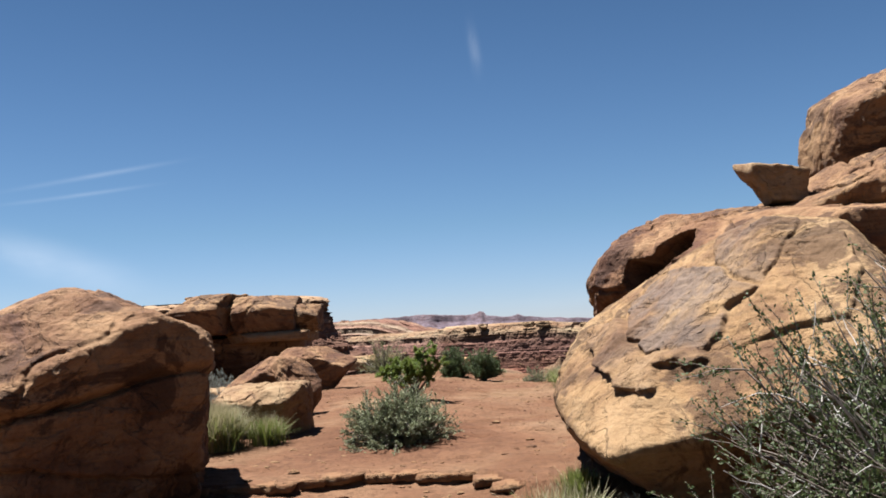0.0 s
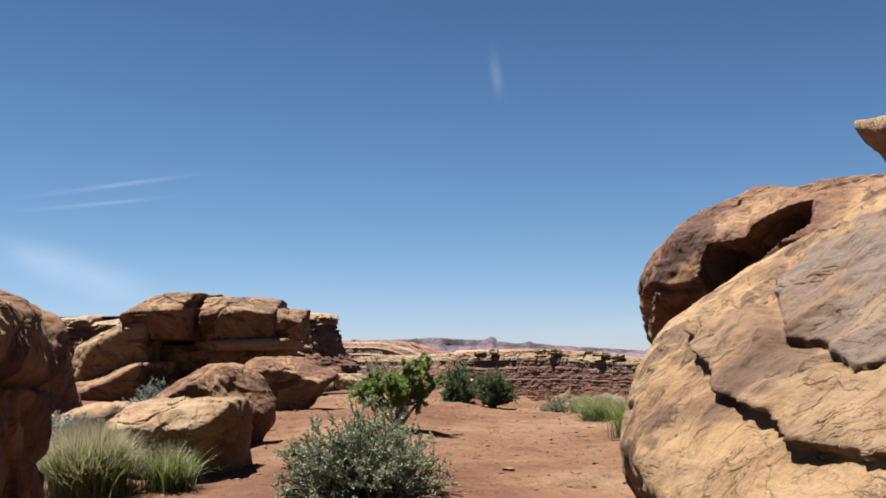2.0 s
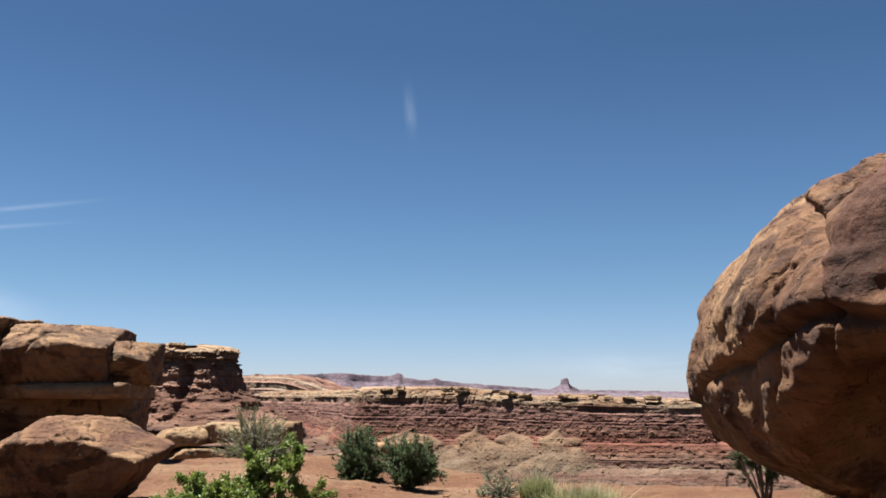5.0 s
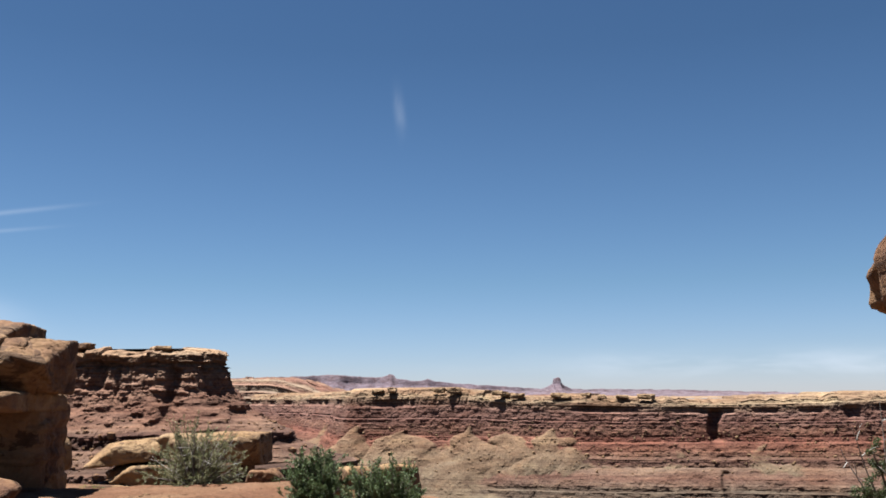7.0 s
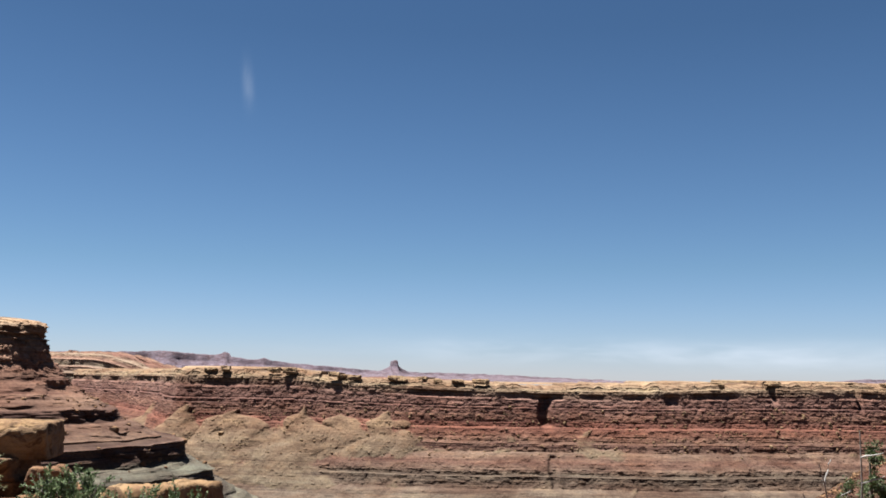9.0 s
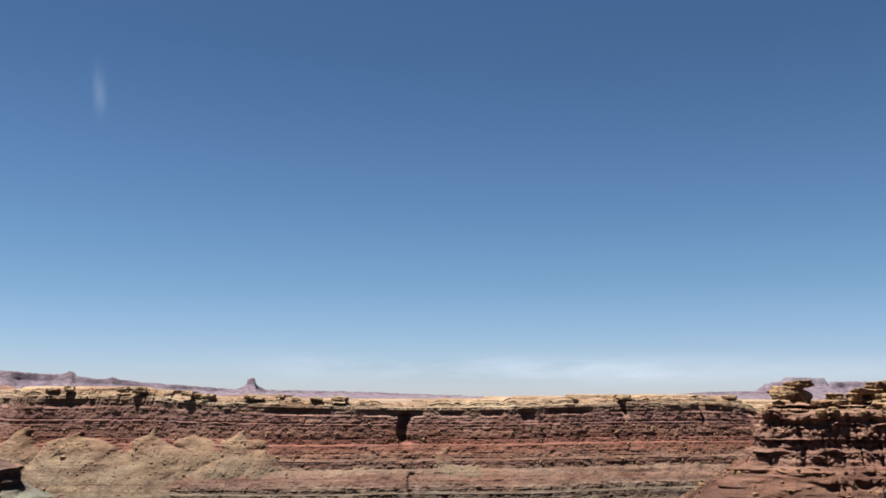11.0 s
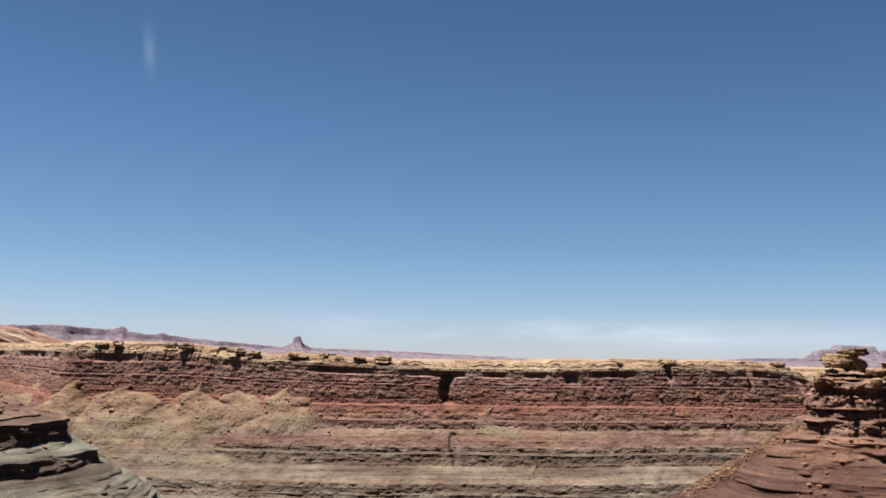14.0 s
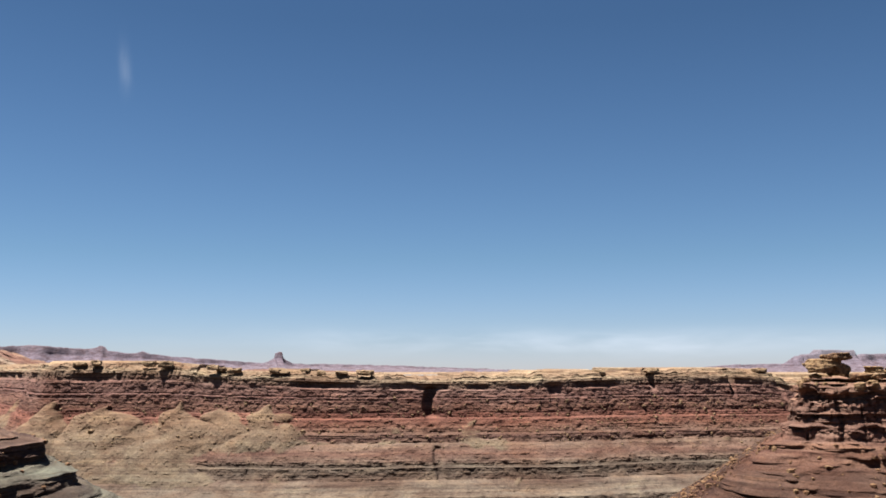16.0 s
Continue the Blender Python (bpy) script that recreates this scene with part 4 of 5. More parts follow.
for k, (x, y, z, hx, hy, hz, mat, words) in enumerate(((-4.55, 39.9, -0.62, 0.42, 0.5, 0.22, RUST, "small rust-red boulder tucked under a rim block"), (-4.2, 39.7, -1.0, 0.5, 0.5, 0.26, RUST, "rust-red boulder at the foot of the rim blocks"),
                                                     (-4.75, 39.6, -1.1, 0.35, 0.4, 0.2, RUDDY, "small ruddy boulder under the rim blocks"), (-0.75, 29.5, 0.10, 0.52, 0.45, 0.30, TAN, "orange-tan rounded rock on the rim behind bushes"),
                                                     (-1.45, 30.3, -0.1, 0.45, 0.5, 0.25, PALE, "pale low rock on the rim behind bushes"), (-10.6, 40.6, -0.05, 0.9, 1.0, 0.4, PALE, "pale block beside the rim slabs"))):
    boulder("boulder", (x, y, z), (hx, hy, hz), 20 * k, (), 16, 300 + k, 0.05, 5, mat, words, group="small rocks at the rim")
# thin broken ledge along the step in the trail
STEPS = "flat stones along the trail step"
rng = np.random.default_rng(31)
rows = np.arange(11.6, 14.2, 0.02)
for k in range(13):
    x = -1.75 + 0.27 * k + rng.uniform(-0.04, 0.04)
    y = float(rows[np.argmax(np.diff(ground_z(np.full(len(rows), x), rows)))])
    boulder("ledge_stone", (x, y + 0.12, on_ground(x, y + 0.3) - 0.055), (rng.uniform(0.22, 0.32), rng.uniform(0.11, 0.16), 0.040), rng.uniform(-14, 14), (), 40, 330 + k, 0.05, 4, RUDDY,
            "flat broken ruddy ledge stone set in the trail soil", "ledge stone", STEPS, cracks=0, random_cuts=3)
boulder("boulder", (-94, 231.5, 14.0), (3.0, 2.4, 0.75), 0, (), 14, 360, 0.08, 5, VARNISHED, "dark flat boulder perched on the western promontory", group="perched blocks", beds=0.1)
boulder("boulder", (-75, 233, 13.4), (2.2, 2.0, 0.6), 20, (), 14, 361, 0.08, 5, TAN, "tan block lying on the western promontory", group="perched blocks", beds=0.1)

# ---- plants ----
def leaf_material(name, a, b, c, rough=0.7, trans=0.25):
    m, nt, ln, bs = nodes_of(name)
    rnd = nt.new("ShaderNodeNewGeometry").outputs["Random Per Island"]
    ln.new(ramp(nt, ln, rnd, [(0.0, a), (0.5, b), (1.0, c)]), bs.inputs["Base Color"])
    bs.inputs["Roughness"].default_value, bs.inputs["Specular IOR Level"].default_value = rough, 0.25
    out = nt["Material Output"]
    tr = nt.new("ShaderNodeBsdfTranslucent")
    tr.inputs["Color"].default_value = (*b, 1)
    ms = nt.new("ShaderNodeMixShader")
    ms.inputs[0].default_value = trans
    ln.new(bs.outputs[0], ms.inputs[1])
    ln.new(tr.outputs[0], ms.inputs[2])
    ln.new(ms.outputs[0], out.inputs["Surface"])
    return m


def bark_material(name, a, b):
    m, nt, ln, bs = nodes_of(name)
    co = nt.new("ShaderNodeTexCoord").outputs["Object"]
    n = add_noise(nt, ln, co, 30, 6, 0.7, (1, 1, 0.25))
    ln.new(ramp(nt, ln, n, [(0.35, a), (0.65, b)]), bs.inputs["Base Color"])
    bs.inputs["Roughness"].default_value = 0.9
    bump(nt, ln, bs, [(n, 0.6, 0.01)])
    return m


SAGE_LEAF = leaf_material("sage_leaf", (0.1071, 0.1207, 0.0595), (0.1454, 0.1632, 0.08585), (0.2142, 0.2253, 0.1368))
GREY_LEAF = leaf_material("grey_sage_leaf", (0.1454, 0.153, 0.13), (0.1904, 0.1981, 0.1675), (0.2525, 0.2525, 0.2142))
GREEN_LEAF = leaf_material("bright_green_leaf", (0.08066, 0.1138, 0.01819), (0.1249, 0.1655, 0.03037), (0.1836, 0.2102, 0.05465), 0.5, 0.35)
SHRUB_LEAF = leaf_material("oak_leaf", (0.03182, 0.04641, 0.01657), (0.04896, 0.06664, 0.02295), (0.0918, 0.1041, 0.04462), 0.6, 0.3)
DARK_LEAF = leaf_material("juniper_leaf", (0.0493, 0.07387, 0.0295), (0.07387, 0.1037, 0.03944), (0.1182, 0.1436, 0.05908))
OLIVE_LEAF = leaf_material("olive_leaf", (0.1037, 0.113, 0.04768), (0.1521, 0.1538, 0.06936), (0.2456, 0.227, 0.1215))
GRASS_GREEN = leaf_material("green_grass", (0.07369, 0.09619, 0.01981), (0.1127, 0.1352, 0.03167), (0.1734, 0.1798, 0.06341), 0.6, 0.35)
GRASS_STRAW = leaf_material("straw_grass", (0.1946, 0.1666, 0.0884), (0.2592, 0.2278, 0.13), (0.306, 0.2695, 0.1717), 0.6, 0.35)
BARK = bark_material("grey_brown_bark", (0.0527, 0.03952, 0.02898), (0.1156, 0.08925, 0.06851))
DEAD_WOOD = bark_material("silvery_dead_wood", (0.1895, 0.1742, 0.153), (0.306, 0.2848, 0.2533))


def part(name, me, parent, label=""):
    ob = new(name, me)
    ob.parent = parent
    if label:
        ob["label"] = label
    return ob


def tube_mesh(name, lines, material, sides=5):
    """Tapered tubes: lines of (points, first radius, last radius)."""
    verts, faces, n = [], [], 0
    ang = np.arange(sides) * 2 * np.pi / sides
    for pts, r0, r1 in lines:
        pts = np.asarray(pts, float)
        tan = np.gradient(pts, axis=0)
        tan /= np.linalg.norm(tan, axis=1)[:, None] + 1e-9
        ref = np.where(np.abs(tan[:, 2:3]) > 0.9, np.array([[1.0, 0, 0]]), np.array([[0, 0, 1.0]]))
        u = np.cross(tan, ref)
        u /= np.linalg.norm(u, axis=1)[:, None] + 1e-9
        v = np.cross(tan, u)
        r = np.linspace(r0, r1, len(pts))[:, None, None]
        ring = pts[:, None] + r * (np.cos(ang)[None, :, None] * u[:, None] + np.sin(ang)[None, :, None] * v[:, None])
        verts.append(ring.reshape(-1, 3))
        for a in range(len(pts) - 1):
            for b in range(sides):
                c = (b + 1) % sides
                faces.append((n + a * sides + b, n + a * sides + c, n + (a + 1) * sides + c, n + (a + 1) * sides + b))
        n += len(pts) * sides
    me = bpy.data.meshes.new(name)
    fill(me, np.concatenate(verts), np.array(faces))
    me.materials.append(material)
    return me


def leaf_mesh(name, at, along, length, width, material, rng):
    """Small pointed leaves: one folded diamond each."""
    n = len(at)
    along = along / (np.linalg.norm(along, axis=1)[:, None] + 1e-9)
    side = np.cross(along, rng.normal(size=(n, 3)))
    side /= np.linalg.norm(side, axis=1)[:, None] + 1e-9
    ln = (length * rng.uniform(0.6, 1.3, n))[:, None]
    wd = (width * rng.uniform(0.7, 1.2, n))[:, None]
    v = np.stack([at, at + 0.5 * ln * along + wd * side, at + ln * along, at + 0.5 * ln * along - wd * side], 1).reshape(-1, 3)
    me = bpy.data.meshes.new(name)
    fill(me, v, np.arange(4 * n).reshape(-1, 4))
    me.materials.append(material)
    return me


def shoot(rng, start, way, length, points=5, wander=0.25, rise=0.0):
    way = np.asarray(way, float) / np.linalg.norm(way)
    pts = [np.asarray(start, float)]
    for _ in range(points - 1):
        way = way + wander * rng.normal(size=3) / points ** 0.5 + np.array((0, 0, rise))
        way /= np.linalg.norm(way)
        pts.append(pts[-1] + way * length / (points - 1))
    return np.array(pts)


def along_shoot(rng, pts, n, start=0.3):
    t = rng.uniform(start, 1.0, n) * (len(pts) - 1)
    i = np.minimum(t.astype(int), len(pts) - 2)
    f = (t - i)[:, None]
    return pts[i] * (1 - f) + pts[i + 1] * f, pts[i + 1] - pts[i]


def bush(name, x, y, radius, height, leaf, seed, label, stems=60, twigs=5, leaves=26, leaf_len=0.022, leaf_w=0.0045, bark=None, low=0.0, dead=0, z=None, category="bush", group="", lean=(0, 0)):
    """A low shrub: stems out of one root, side twigs, small leaves; dead: bare pale branches."""
    rng = np.random.default_rng(seed)
    root = new(name)
    root.location = (x, y, on_ground(x, y) if z is None else z)
    lines, la, lw = [], [], []
    for _ in range(stems):
        az, el = rng.uniform(0, 2 * np.pi), np.arcsin(rng.uniform(low, 1.0))
        way = np.array((np.cos(az) * np.cos(el) * radius + lean[0], np.sin(az) * np.cos(el) * radius + lean[1], np.sin(el) * height))
        size = np.linalg.norm(way) * rng.uniform(0.72, 1.06)
        st = shoot(rng, rng.normal(size=3) * (0.05 * radius, 0.05 * radius, 0), way, size, 6, 0.22)
        lines.append((st, 0.012 * radius / 0.5, 0.003))
        for _ in range(twigs):
            k = rng.integers(2, 6)
            tw = shoot(rng, st[min(k, 5)], st[min(k, 5)] - st[min(k, 5) - 1] + 0.5 * size * 0.2 * rng.normal(size=3), size * rng.uniform(0.18, 0.34), 4, 0.4, 0.08)
            lines.append((tw, 0.004, 0.0015))
            a, w = along_shoot(rng, tw, leaves, 0.1)
            la.append(a + 0.008 * rng.normal(size=a.shape))
            lw.append(w + 0.7 * np.linalg.norm(w, axis=1)[:, None] * rng.normal(size=w.shape))
    part("branch_work", tube_mesh("branch_work", lines, bark or BARK, 4), root)
    part("foliage", leaf_mesh("foliage", np.concatenate(la), np.concatenate(lw), leaf_len, leaf_w, leaf, rng), root)
    if dead:
        bare = []
        for _ in range(dead):
            az, el = rng.uniform(0, 2 * np.pi), rng.uniform(0.3, 1.3)
            way = np.array((np.cos(az) * np.cos(el) * radius, np.sin(az) * np.cos(el) * radius, np.sin(el) * height))
            st = shoot(rng, (0, 0, 0), way, np.linalg.norm(way) * rng.uniform(0.9, 1.2), 8, 0.35)
            bare.append((st, 0.011, 0.003))
            for k in (3, 4, 5, 6):
                bare.append((shoot(rng, st[k], st[k] - st[k - 1] + 0.6 * np.linalg.norm(st[k] - st[k - 1]) * rng.normal(size=3), 0.35 * np.linalg.norm(way) * rng.uniform(0.4, 1), 6, 0.5), 0.005, 0.0015))
        part("dead_wood", tube_mesh("dead_wood", bare, DEAD_WOOD, 5), root, "bare silvery dead branches")
    return tagged(root, label, category, group)


def grass_clump(x, y, radius, height, seed, label, green=420, straw=260, z=None, group="grass clumps"):
    """A bunchgrass clump: arching blades, green below and straw-coloured seed stalks."""
    rng = np.random.default_rng(seed)
    root = new("grass_clump")
    root.location = (x, y, on_ground(x, y) if z is None else z)
    for name, n, mat, tall, wd in (("green_tuft", 3 * green, GRASS_GREEN, 0.85, 0.0045), ("straw_tuft", 3 * straw, GRASS_STRAW, 1.05, 0.0032)):
        if not n:
            continue
        az, lean = rng.uniform(0, 2 * np.pi, n), np.abs(rng.normal(0, 0.42, n))
        base = np.stack([rng.normal(0, 0.22 * radius, n), rng.normal(0, 0.22 * radius, n), np.full(n, -0.02)], -1)
        h = height * tall * rng.uniform(0.5, 1.05, n)
        out = np.stack([np.cos(az), np.sin(az), 0 * az], -1)
        side = np.stack([-np.sin(az), np.cos(az), 0 * az], -1)
        rows = []
        for t, w in ((0, 1.0), (0.35, 0.9), (0.7, 0.65), (1.0, 0.12)):
            c = base + out * (radius * 1.1 * lean * t ** 1.7)[:, None] + np.array((0, 0, 1)) * (h * t * (1 - 0.22 * lean * t))[:, None]
            rows += [c - side * wd * w, c + side * wd * w]
        v = np.stack(rows, 1).reshape(-1, 3)
        i = np.arange(n)[:, None] * 8
        f = np.concatenate([np.concatenate([i + 2 * k, i + 2 * k + 1, i + 2 * k + 3, i + 2 * k + 2], 1) for k in range(3)])
        me = bpy.data.meshes.new(name)
        fill(me, v, f)
        me.materials.append(mat)
        part(name, me, root, "pale straw seed stalks" if name == "straw_tuft" else "")
    return tagged(root, label, "grass", group)


def sapling(name, x, y, seed, label, limbs, leaf, clump, z=None, dead=(), leaf_len=0.03, leaf_w=0.008, per=240, category="tree"):
    """A small tree: tapered trunk, limbs to the given tips, and clumps of leaves on twigs round each limb's end."""
    rng = np.random.default_rng(seed)
    root = new(name)
    root.location = (x, y, on_ground(x, y) - 0.02 if z is None else z)
    lines, la, lw = [], [], []
    for tip in limbs:
        tip = np.array(tip, float)
        knee = tip * (0.35, 0.35, 0.45) + 0.04 * rng.normal(size=3)
        t = np.linspace(0, 1, 9)[:, None]
        st = (1 - t) ** 2 * np.zeros(3) + 2 * t * (1 - t) * knee + t * t * tip + 0.012 * rng.normal(size=(9, 3)) * t
        lines.append((st, 0.028, 0.006))
        for _ in range(24):
            k = rng.integers(5, 9)
            tw = shoot(rng, st[k], rng.normal(size=3) + (0, 0, 0.35), clump * rng.uniform(0.6, 1.15), 5, 0.4)
            lines.append((tw, 0.005, 0.0015))
            a, w = along_shoot(rng, tw, per // 8, 0.25)
            la.append(a + 0.012 * rng.normal(size=a.shape))
            lw.append(w + 0.8 * np.linalg.norm(w, axis=1)[:, None] * rng.normal(size=w.shape))
    part("trunk", tube_mesh("trunk", lines, BARK, 6), root)
    part("crown", leaf_mesh("crown", np.concatenate(la), np.concatenate(lw), leaf_len, leaf_w, leaf, rng), root)
    if dead:
        bare = []
        for tip in dead:
            st = shoot(rng, np.array(tip) * 0.25, np.array(tip), np.linalg.norm(tip) * 0.75, 8, 0.22)
            bare.append((st, 0.011, 0.003))
            for k in (3, 5, 6):
                bare.append((shoot(rng, st[k], st[k] - st[k - 1] + 0.08 * rng.normal(size=3), 0.16, 5, 0.4), 0.006, 0.002))
        part("dead_wood", tube_mesh("dead_wood", bare, DEAD_WOOD, 5), root, "bare silvery dead branches")
    return tagged(root, label, category)


bush("sagebrush", -0.15, 15.55, 0.60, 0.62, SAGE_LEAF, 101, "rounded grey-green sagebrush growing on bare red soil", 170, 8, 34, 0.028, 0.006, low=-0.05)
for k, (x, y, r, h) in enumerate(((-3.5, 16.6, 0.5, 0.42), (-4.1, 17.3, 0.55, 0.40), (-3.3, 18.0, 0.45, 0.45), (-4.6, 18.6, 0.5, 0.4), (-4.9, 21.8, 0.5, 0.5))):
    bush("sagebrush", x, y, r, h, GREY_LEAF, 110 + k, "low silvery-grey sagebrush among boulders", 80, 6, 30, 0.026, 0.0055, group="grey sagebrush")
sapling("ash_sapling", -0.62, 19.3, 121, "bright green desert sapling with forked trunk", [(-0.44, 0.0, 0.44), (-0.32, 0.1, 0.60), (-0.12, -0.1, 0.64), (0.08, 0.1, 0.74), (0.22, 0.0, 0.82), (0.36, -0.05, 0.70), (0.44, 0.05, 0.52), (0.0, -0.15, 0.52)], GREEN_LEAF, 0.16,
        dead=[(-0.25, -0.2, 0.35), (0.1, -0.25, 0.3)], per=2000, leaf_len=0.024, leaf_w=0.006)
bush("juniper_bush", -1.05, 27.5, 0.33, 0.72, DARK_LEAF, 131, "dark green upright bush at the canyon rim", 110, 9, 46, 0.024, 0.0065, group="rim bushes")
bush("juniper_bush", -0.27, 26.9, 0.38, 0.70, DARK_LEAF, 132, "dark olive bush with bare lower stems at the rim", 110, 9, 46, 0.024, 0.0065, low=0.3, group="rim bushes")
bush("blackbrush", -3.65, 31.6, 0.68, 0.95, OLIVE_LEAF, 133, "sparse olive-tan bush with pale twigs at the rim", 90, 7, 26, 0.03, 0.007, dead=12)
bush("sagebrush", -6.9, 34.4, 0.55, 0.45, OLIVE_LEAF, 136, "low olive bush on the rim ledge", 50, 6, 26, 0.03, 0.007, group="rim bushes")
bush("sagebrush", -5.9, 33.4, 0.45, 0.38, GREEN_LEAF, 137, "low fresh green bush on the rim ledge", 45, 6, 26, 0.03, 0.007, group="rim bushes")
bush("juniper_bush", -7.1, 36.9, 0.55, 0.8, DARK_LEAF, 134, "low dark bush beside rim slabs", 50, 6, 26, 0.03, 0.007, group="rim bushes")
bush("oak_brush", 4.0, 9.3, 1.32, 1.5, SHRUB_LEAF, 141, "large tangled shrub with silvery dead branches and green leaves", 330, 10, 34, 0.024, 0.007, dead=85)
sapling("juniper_snag", 4.12, 25.15, 151, "half-dead juniper with bare pale branch tips", [(-0.05, 0.0, 1.22), (0.1, 0.05, 1.08), (-0.2, 0.0, 0.98), (0.2, 0.1, 0.85), (-0.32, -0.05, 0.75), (0.1, -0.1, 0.65)], SHRUB_LEAF, 0.15, dead=[(0.08, 0.0, 1.68), (-0.12, 0.1, 1.45), (0.2, 0.1, 1.4), (-0.5, -0.1, 1.05), (-0.38, 0.0, 1.25)], leaf_len=0.022, leaf_w=0.005, per=800)
grass_clump(-2.4, 15.45, 0.50, 0.58, 161, "straw-topped green bunchgrass clump beside a boulder", 800, 1700)
grass_clump(-1.85, 15.75, 0.34, 0.42, 162, "green bunchgrass clump beside a boulder", 320, 90)
grass_clump(-3.15, 20.5, 0.42, 0.48, 163, "pale green bunchgrass clump near a boulder", 380, 160)
grass_clump(2.28, 20.45, 0.58, 0.62, 164, "fresh green bunchgrass clump under the overhang", 800, 60)
grass_clump(1.87, 23.8, 0.62, 0.48, 165, "green and tan bunchgrass clump on red soil", 700, 320)
grass_clump(1.87, 10.5, 0.48, 0.46, 166, "short green and straw bunchgrass clump", 380, 160)
grass_clump(2.0, 12.3, 0.25, 0.30, 167, "small green bunchgrass tuft under the boulder", 240, 20)
grass_clump(2.55, 10.0, 0.32, 0.28, 168, "low green bunchgrass tuft beside a shrub", 320, 30)
grass_clump(1.5, 26.6, 0.40, 0.42, 169, "green tan bunchgrass clump at the rim", 300, 160)
bush("sagebrush", 1.0, 26.9, 0.40, 0.34, SAGE_LEAF, 171, "small grey-green sagebrush at the rim", 45, 5, 22)
bush("sagebrush", 2.4, 10.75, 0.25, 0.28, GREY_LEAF, 172, "small dry grey bush under the boulder", 40, 5, 12, dead=5)

# ---- loose stones ----
def stone_field():
    """Gravel and flat chips on the trail, too many to count."""
    rng = np.random.default_rng(9)
    n = 2600
    x, y = rng.uniform(-4.5, 3.2, n), rng.uniform(9.5, 30, n)
    d, f = ball(1)
    size = rng.gamma(1.4, 0.008, n) + 0.005
    sc = size[:, None, None] * rng.uniform(0.6, 1.4, (n, 1, 3)) * np.array((1.2, 1.0, 0.55))
    a = rng.uniform(0, 6.28, n)
    ca, sa = np.cos(a)[:, None], np.sin(a)[:, None]
    v = d[None] * sc * rng.uniform(0.75, 1.2, (n, len(d), 1))
    v = np.stack([v[..., 0] * ca - v[..., 1] * sa, v[..., 0] * sa + v[..., 1] * ca, v[..., 2]], -1)
    v = v + xyz(x, y, ground_z(x, y))[:, None]
    me = bpy.data.meshes.new("gravel")
    fill(me, v.reshape(-1, 3), (np.arange(n)[:, None, None] * len(d) + f[None]).reshape(-1, 3))
    me.polygons.foreach_set("use_smooth", np.zeros(len(me.polygons), bool))
    me.materials.append(RUDDY)
    tagged(new("gravel", me), "scattered ruddy gravel and rock chips", "gravel", kind="stuff")


stone_field()

# ---- clouds ----
def cloud(name, az, el, wide, high, lean, seed, density, label, streak=(1, 1), clear=0.25):
    """A thin cirrus sheet far off, bent a little, seen at that bearing and height in degrees."""
    far = 4300.0
    m, nt, ln, bs = nodes_of(name)
    co = nt.new("ShaderNodeTexCoord")
    n = add_noise(nt, ln, co.outputs["Generated"], 1.6, 4, 0.55, (streak[0], 1, streak[1]), 0.3)
    edge = None
    for axis in ("along", "across"):
        at = nt.new("ShaderNodeAttribute")
        at.attribute_name = axis
        r = ramp(nt, ln, at.outputs["Fac"], [(0.0, grey(0)), (0.5, grey(1)), (1.0, grey(0))], "EASE")
        edge = r if edge is None else mix(nt, ln, 1.0, edge, r, "MULTIPLY")
    edge = mix(nt, ln, 1.0, edge, edge, "MULTIPLY")
    a = mix(nt, ln, 1.0, edge, ramp(nt, ln, n, [(clear, grey(0)), (0.64, grey(density))]), "MULTIPLY")
    # Self-lit sheet: emission stands in for sunlight on the cloud.
    em, tp, ms = (nt.new("ShaderNode" + k) for k in ("Emission", "BsdfTransparent", "MixShader"))
    em.inputs[0].default_value, em.inputs[1].default_value = (0.92, 0.955, 1.0, 1), 0.265
    ln.new(a, ms.inputs[0])
    ln.new(tp.outputs[0], ms.inputs[1])
    ln.new(em.outputs[0], ms.inputs[2])
    ln.new(ms.outputs[0], nt["Material Output"].inputs["Surface"])
    u, v = np.meshgrid(np.linspace(-0.5, 0.5, 14), np.linspace(-0.5, 0.5, 8), indexing="ij")
    c, s_ = math.cos(radians(lean)), math.sin(radians(lean))
    bend = 0.12 * high * np.sin(3.0 * u + seed)
    du, dv = u * wide, v * high + bend
    A, E = np.radians(az + c * du - s_ * dv), np.radians(el + s_ * du + c * dv)
    P = xyz(far * np.sin(A) * np.cos(E), far * np.cos(A) * np.cos(E), far * np.sin(E))
    mid = P.mean((0, 1))
    ob = new(name, grid_mesh(name, P - mid, 14, 8, m, layers={"along": u + 0.5, "across": v + 0.5}))
    ob.location = mid
    ob.visible_shadow = False
    return tagged(ob, label, "cloud", kind="structure")


cloud("backdrop_cloud_wisp", -5.2, 16.9, 1.4, 5.8, 9, 1, 0.13, "faint upright wisp of cirrus cloud", (1.2, 0.5))
cloud("backdrop_cloud_streak", -28.6, 10.3, 17, 0.6, 11, 2, 0.15, "thin slanting streak of cirrus cloud", (0.5, 1.5))
cloud("backdrop_cloud_streak_low", -29.6, 9.3, 15, 0.5, 8, 5, 0.14, "thin slanting streak of cirrus cloud", (0.5, 1.5))
cloud("backdrop_cloud_west", -31, 5.4, 20, 4.4, -12, 3, 0.30, "soft white cloud bank low in the sky", (1.0, 1.3))
cloud("backdrop_cloud_east", 22, 2.0, 80, 3.4, 0, 4, 0.5, "pale streaky cloud bank above the horizon", (6.0, 1.6), 0.33)

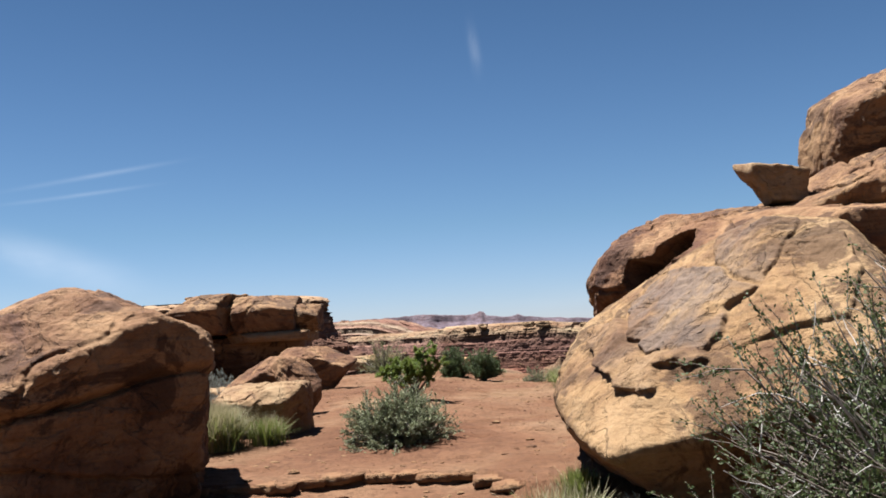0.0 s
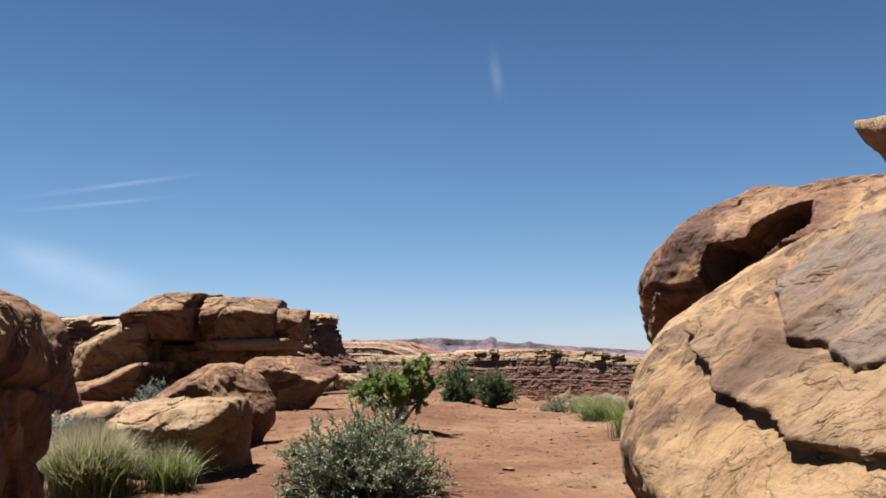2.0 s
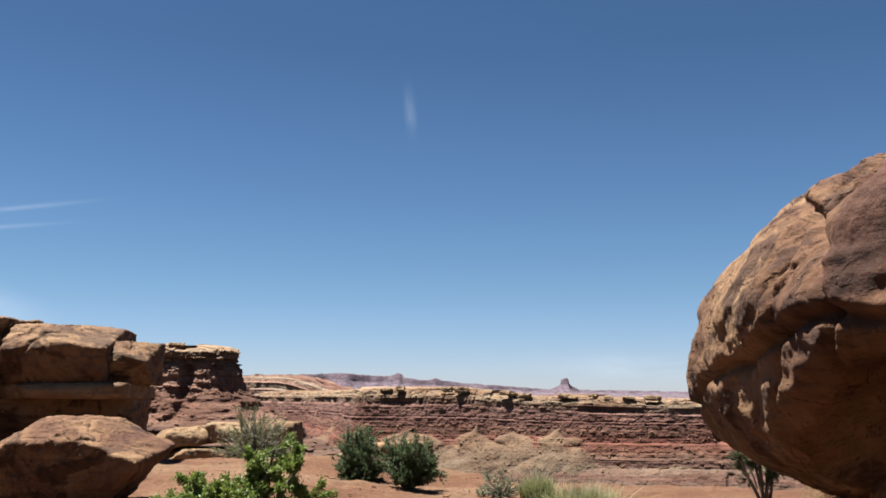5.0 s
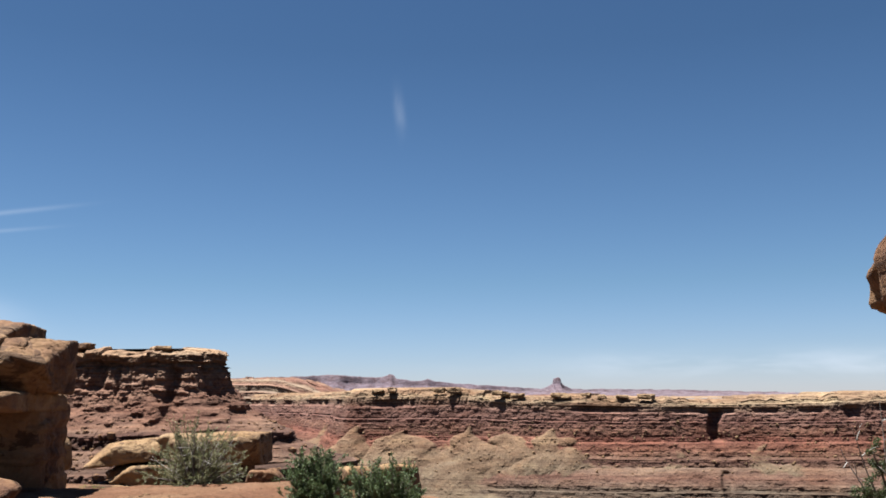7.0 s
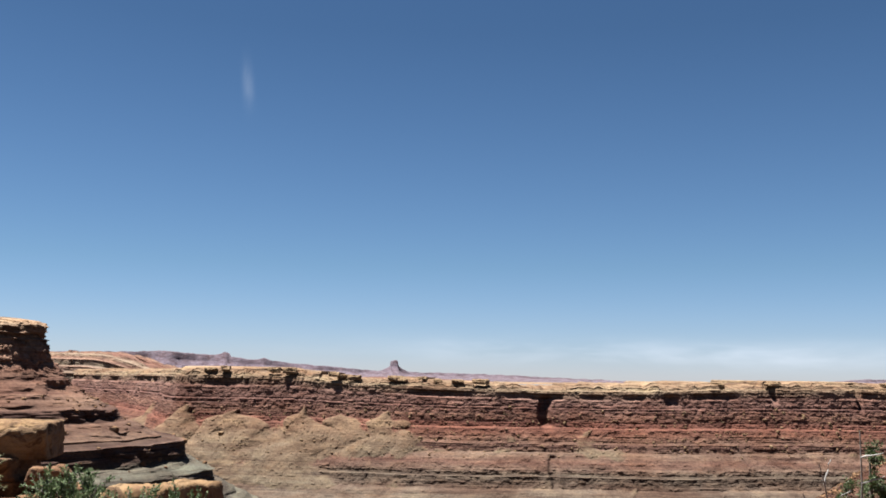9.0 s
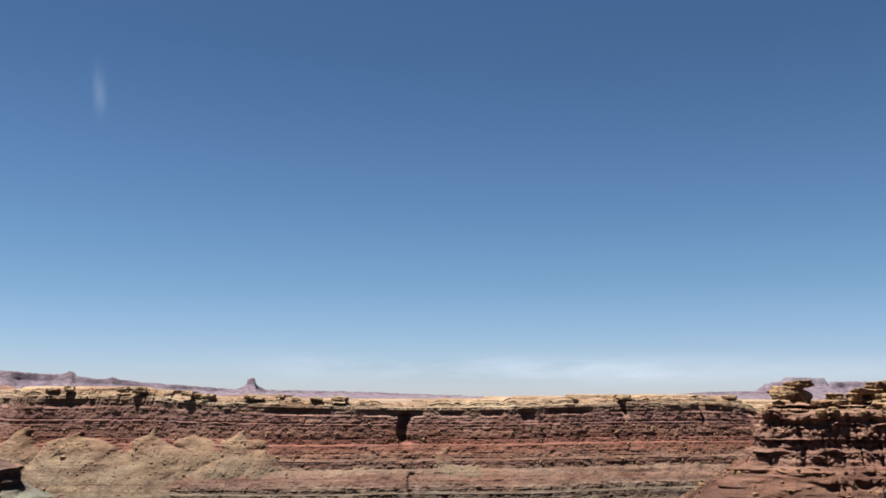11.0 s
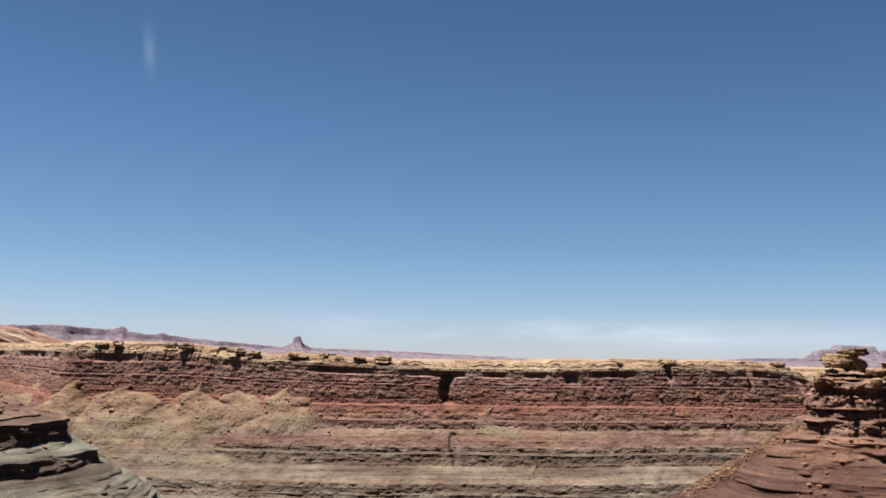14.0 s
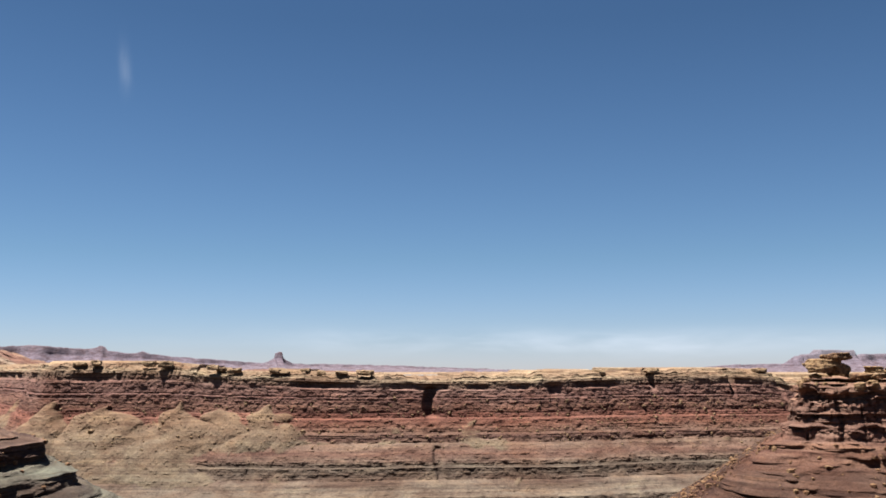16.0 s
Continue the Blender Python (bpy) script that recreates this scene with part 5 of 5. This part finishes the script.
# ---- blocks along the far rim ----
rng = np.random.default_rng(55)
for k in range(15):
    x = -62 + 128 * rng.random() if k < 11 else rng.uniform(66, 285)
    y = float(np.interp(x, [-64, -30, 60, 150, 260, 330], [464, 452, 432, 420, 424, 440])) + rng.uniform(0.5, 5)
    z = 2.0 + float(np.interp(x, [-60, -15, 13, 95, 124, 166, 242, 262], [3.6, 3.5, 0.9, -0.9, -1.0, 0, 1.4, 0.4])) - rng.uniform(0.2, 1.0)
    boulder("rim_block", (x, y, z), (rng.uniform(1.6, 4.6), rng.uniform(1.5, 2.6), rng.uniform(0.7, 1.3)), rng.uniform(-15, 15), [(0, -0.7, 0.7, 1.4)], 34, 900 + k, 0.06, 5, PALE,
            "weathered cream block on the far canyon rim", "rock block", "blocks along the far rim", beds=0.18, cracks=3)

# ---- hoodoo stack on the east promontory ----
HOODOO = "slabs stacked on the promontory"
rng = np.random.default_rng(77)
TIERS = ((106, 0.9, 7.0, 0.5, 6), (110, 1.8, 7.5, 0.55, 6), (113, 2.8, 7.0, 0.5, 5), (116, 3.8, 6.0, 0.5, 4), (97.2, 2.0, 3.4, 0.8, 2), (97.4, 3.0, 2.2, 0.6, 1), (98.6, 3.9, 1.3, 0.5, 1), (122, 0.7, 16.0, 0.8, 9), (121, 2.0, 13.5, 0.7, 8), (123, 3.2, 11.0, 0.65, 6), (124.5, 4.4, 9.0, 0.7, 4), (125.0, 5.6, 7.6, 0.7, 3), (125.3, 6.8, 5.6, 0.65, 2),
         (125.0, 7.8, 4.6, 0.5, 2), (125.2, 8.7, 4.2, 0.42, 1), (135, 5.4, 4.5, 0.8, 2))
for k, (x, z, wide, tall, n) in enumerate(TIERS):
    for j in range(n):
        hx = wide / n * rng.uniform(0.85, 1.35)
        at = (x + wide * (2 * (j + 0.5) / n - 1) * 0.9 + rng.uniform(-0.4, 0.4), 154.5 - 0.35 * wide * (n > 2) + rng.uniform(-0.8, 0.8) - 0.18 * (x - 97 if x > 110 else 0) * 0.3, z + rng.uniform(-0.25, 0.25))
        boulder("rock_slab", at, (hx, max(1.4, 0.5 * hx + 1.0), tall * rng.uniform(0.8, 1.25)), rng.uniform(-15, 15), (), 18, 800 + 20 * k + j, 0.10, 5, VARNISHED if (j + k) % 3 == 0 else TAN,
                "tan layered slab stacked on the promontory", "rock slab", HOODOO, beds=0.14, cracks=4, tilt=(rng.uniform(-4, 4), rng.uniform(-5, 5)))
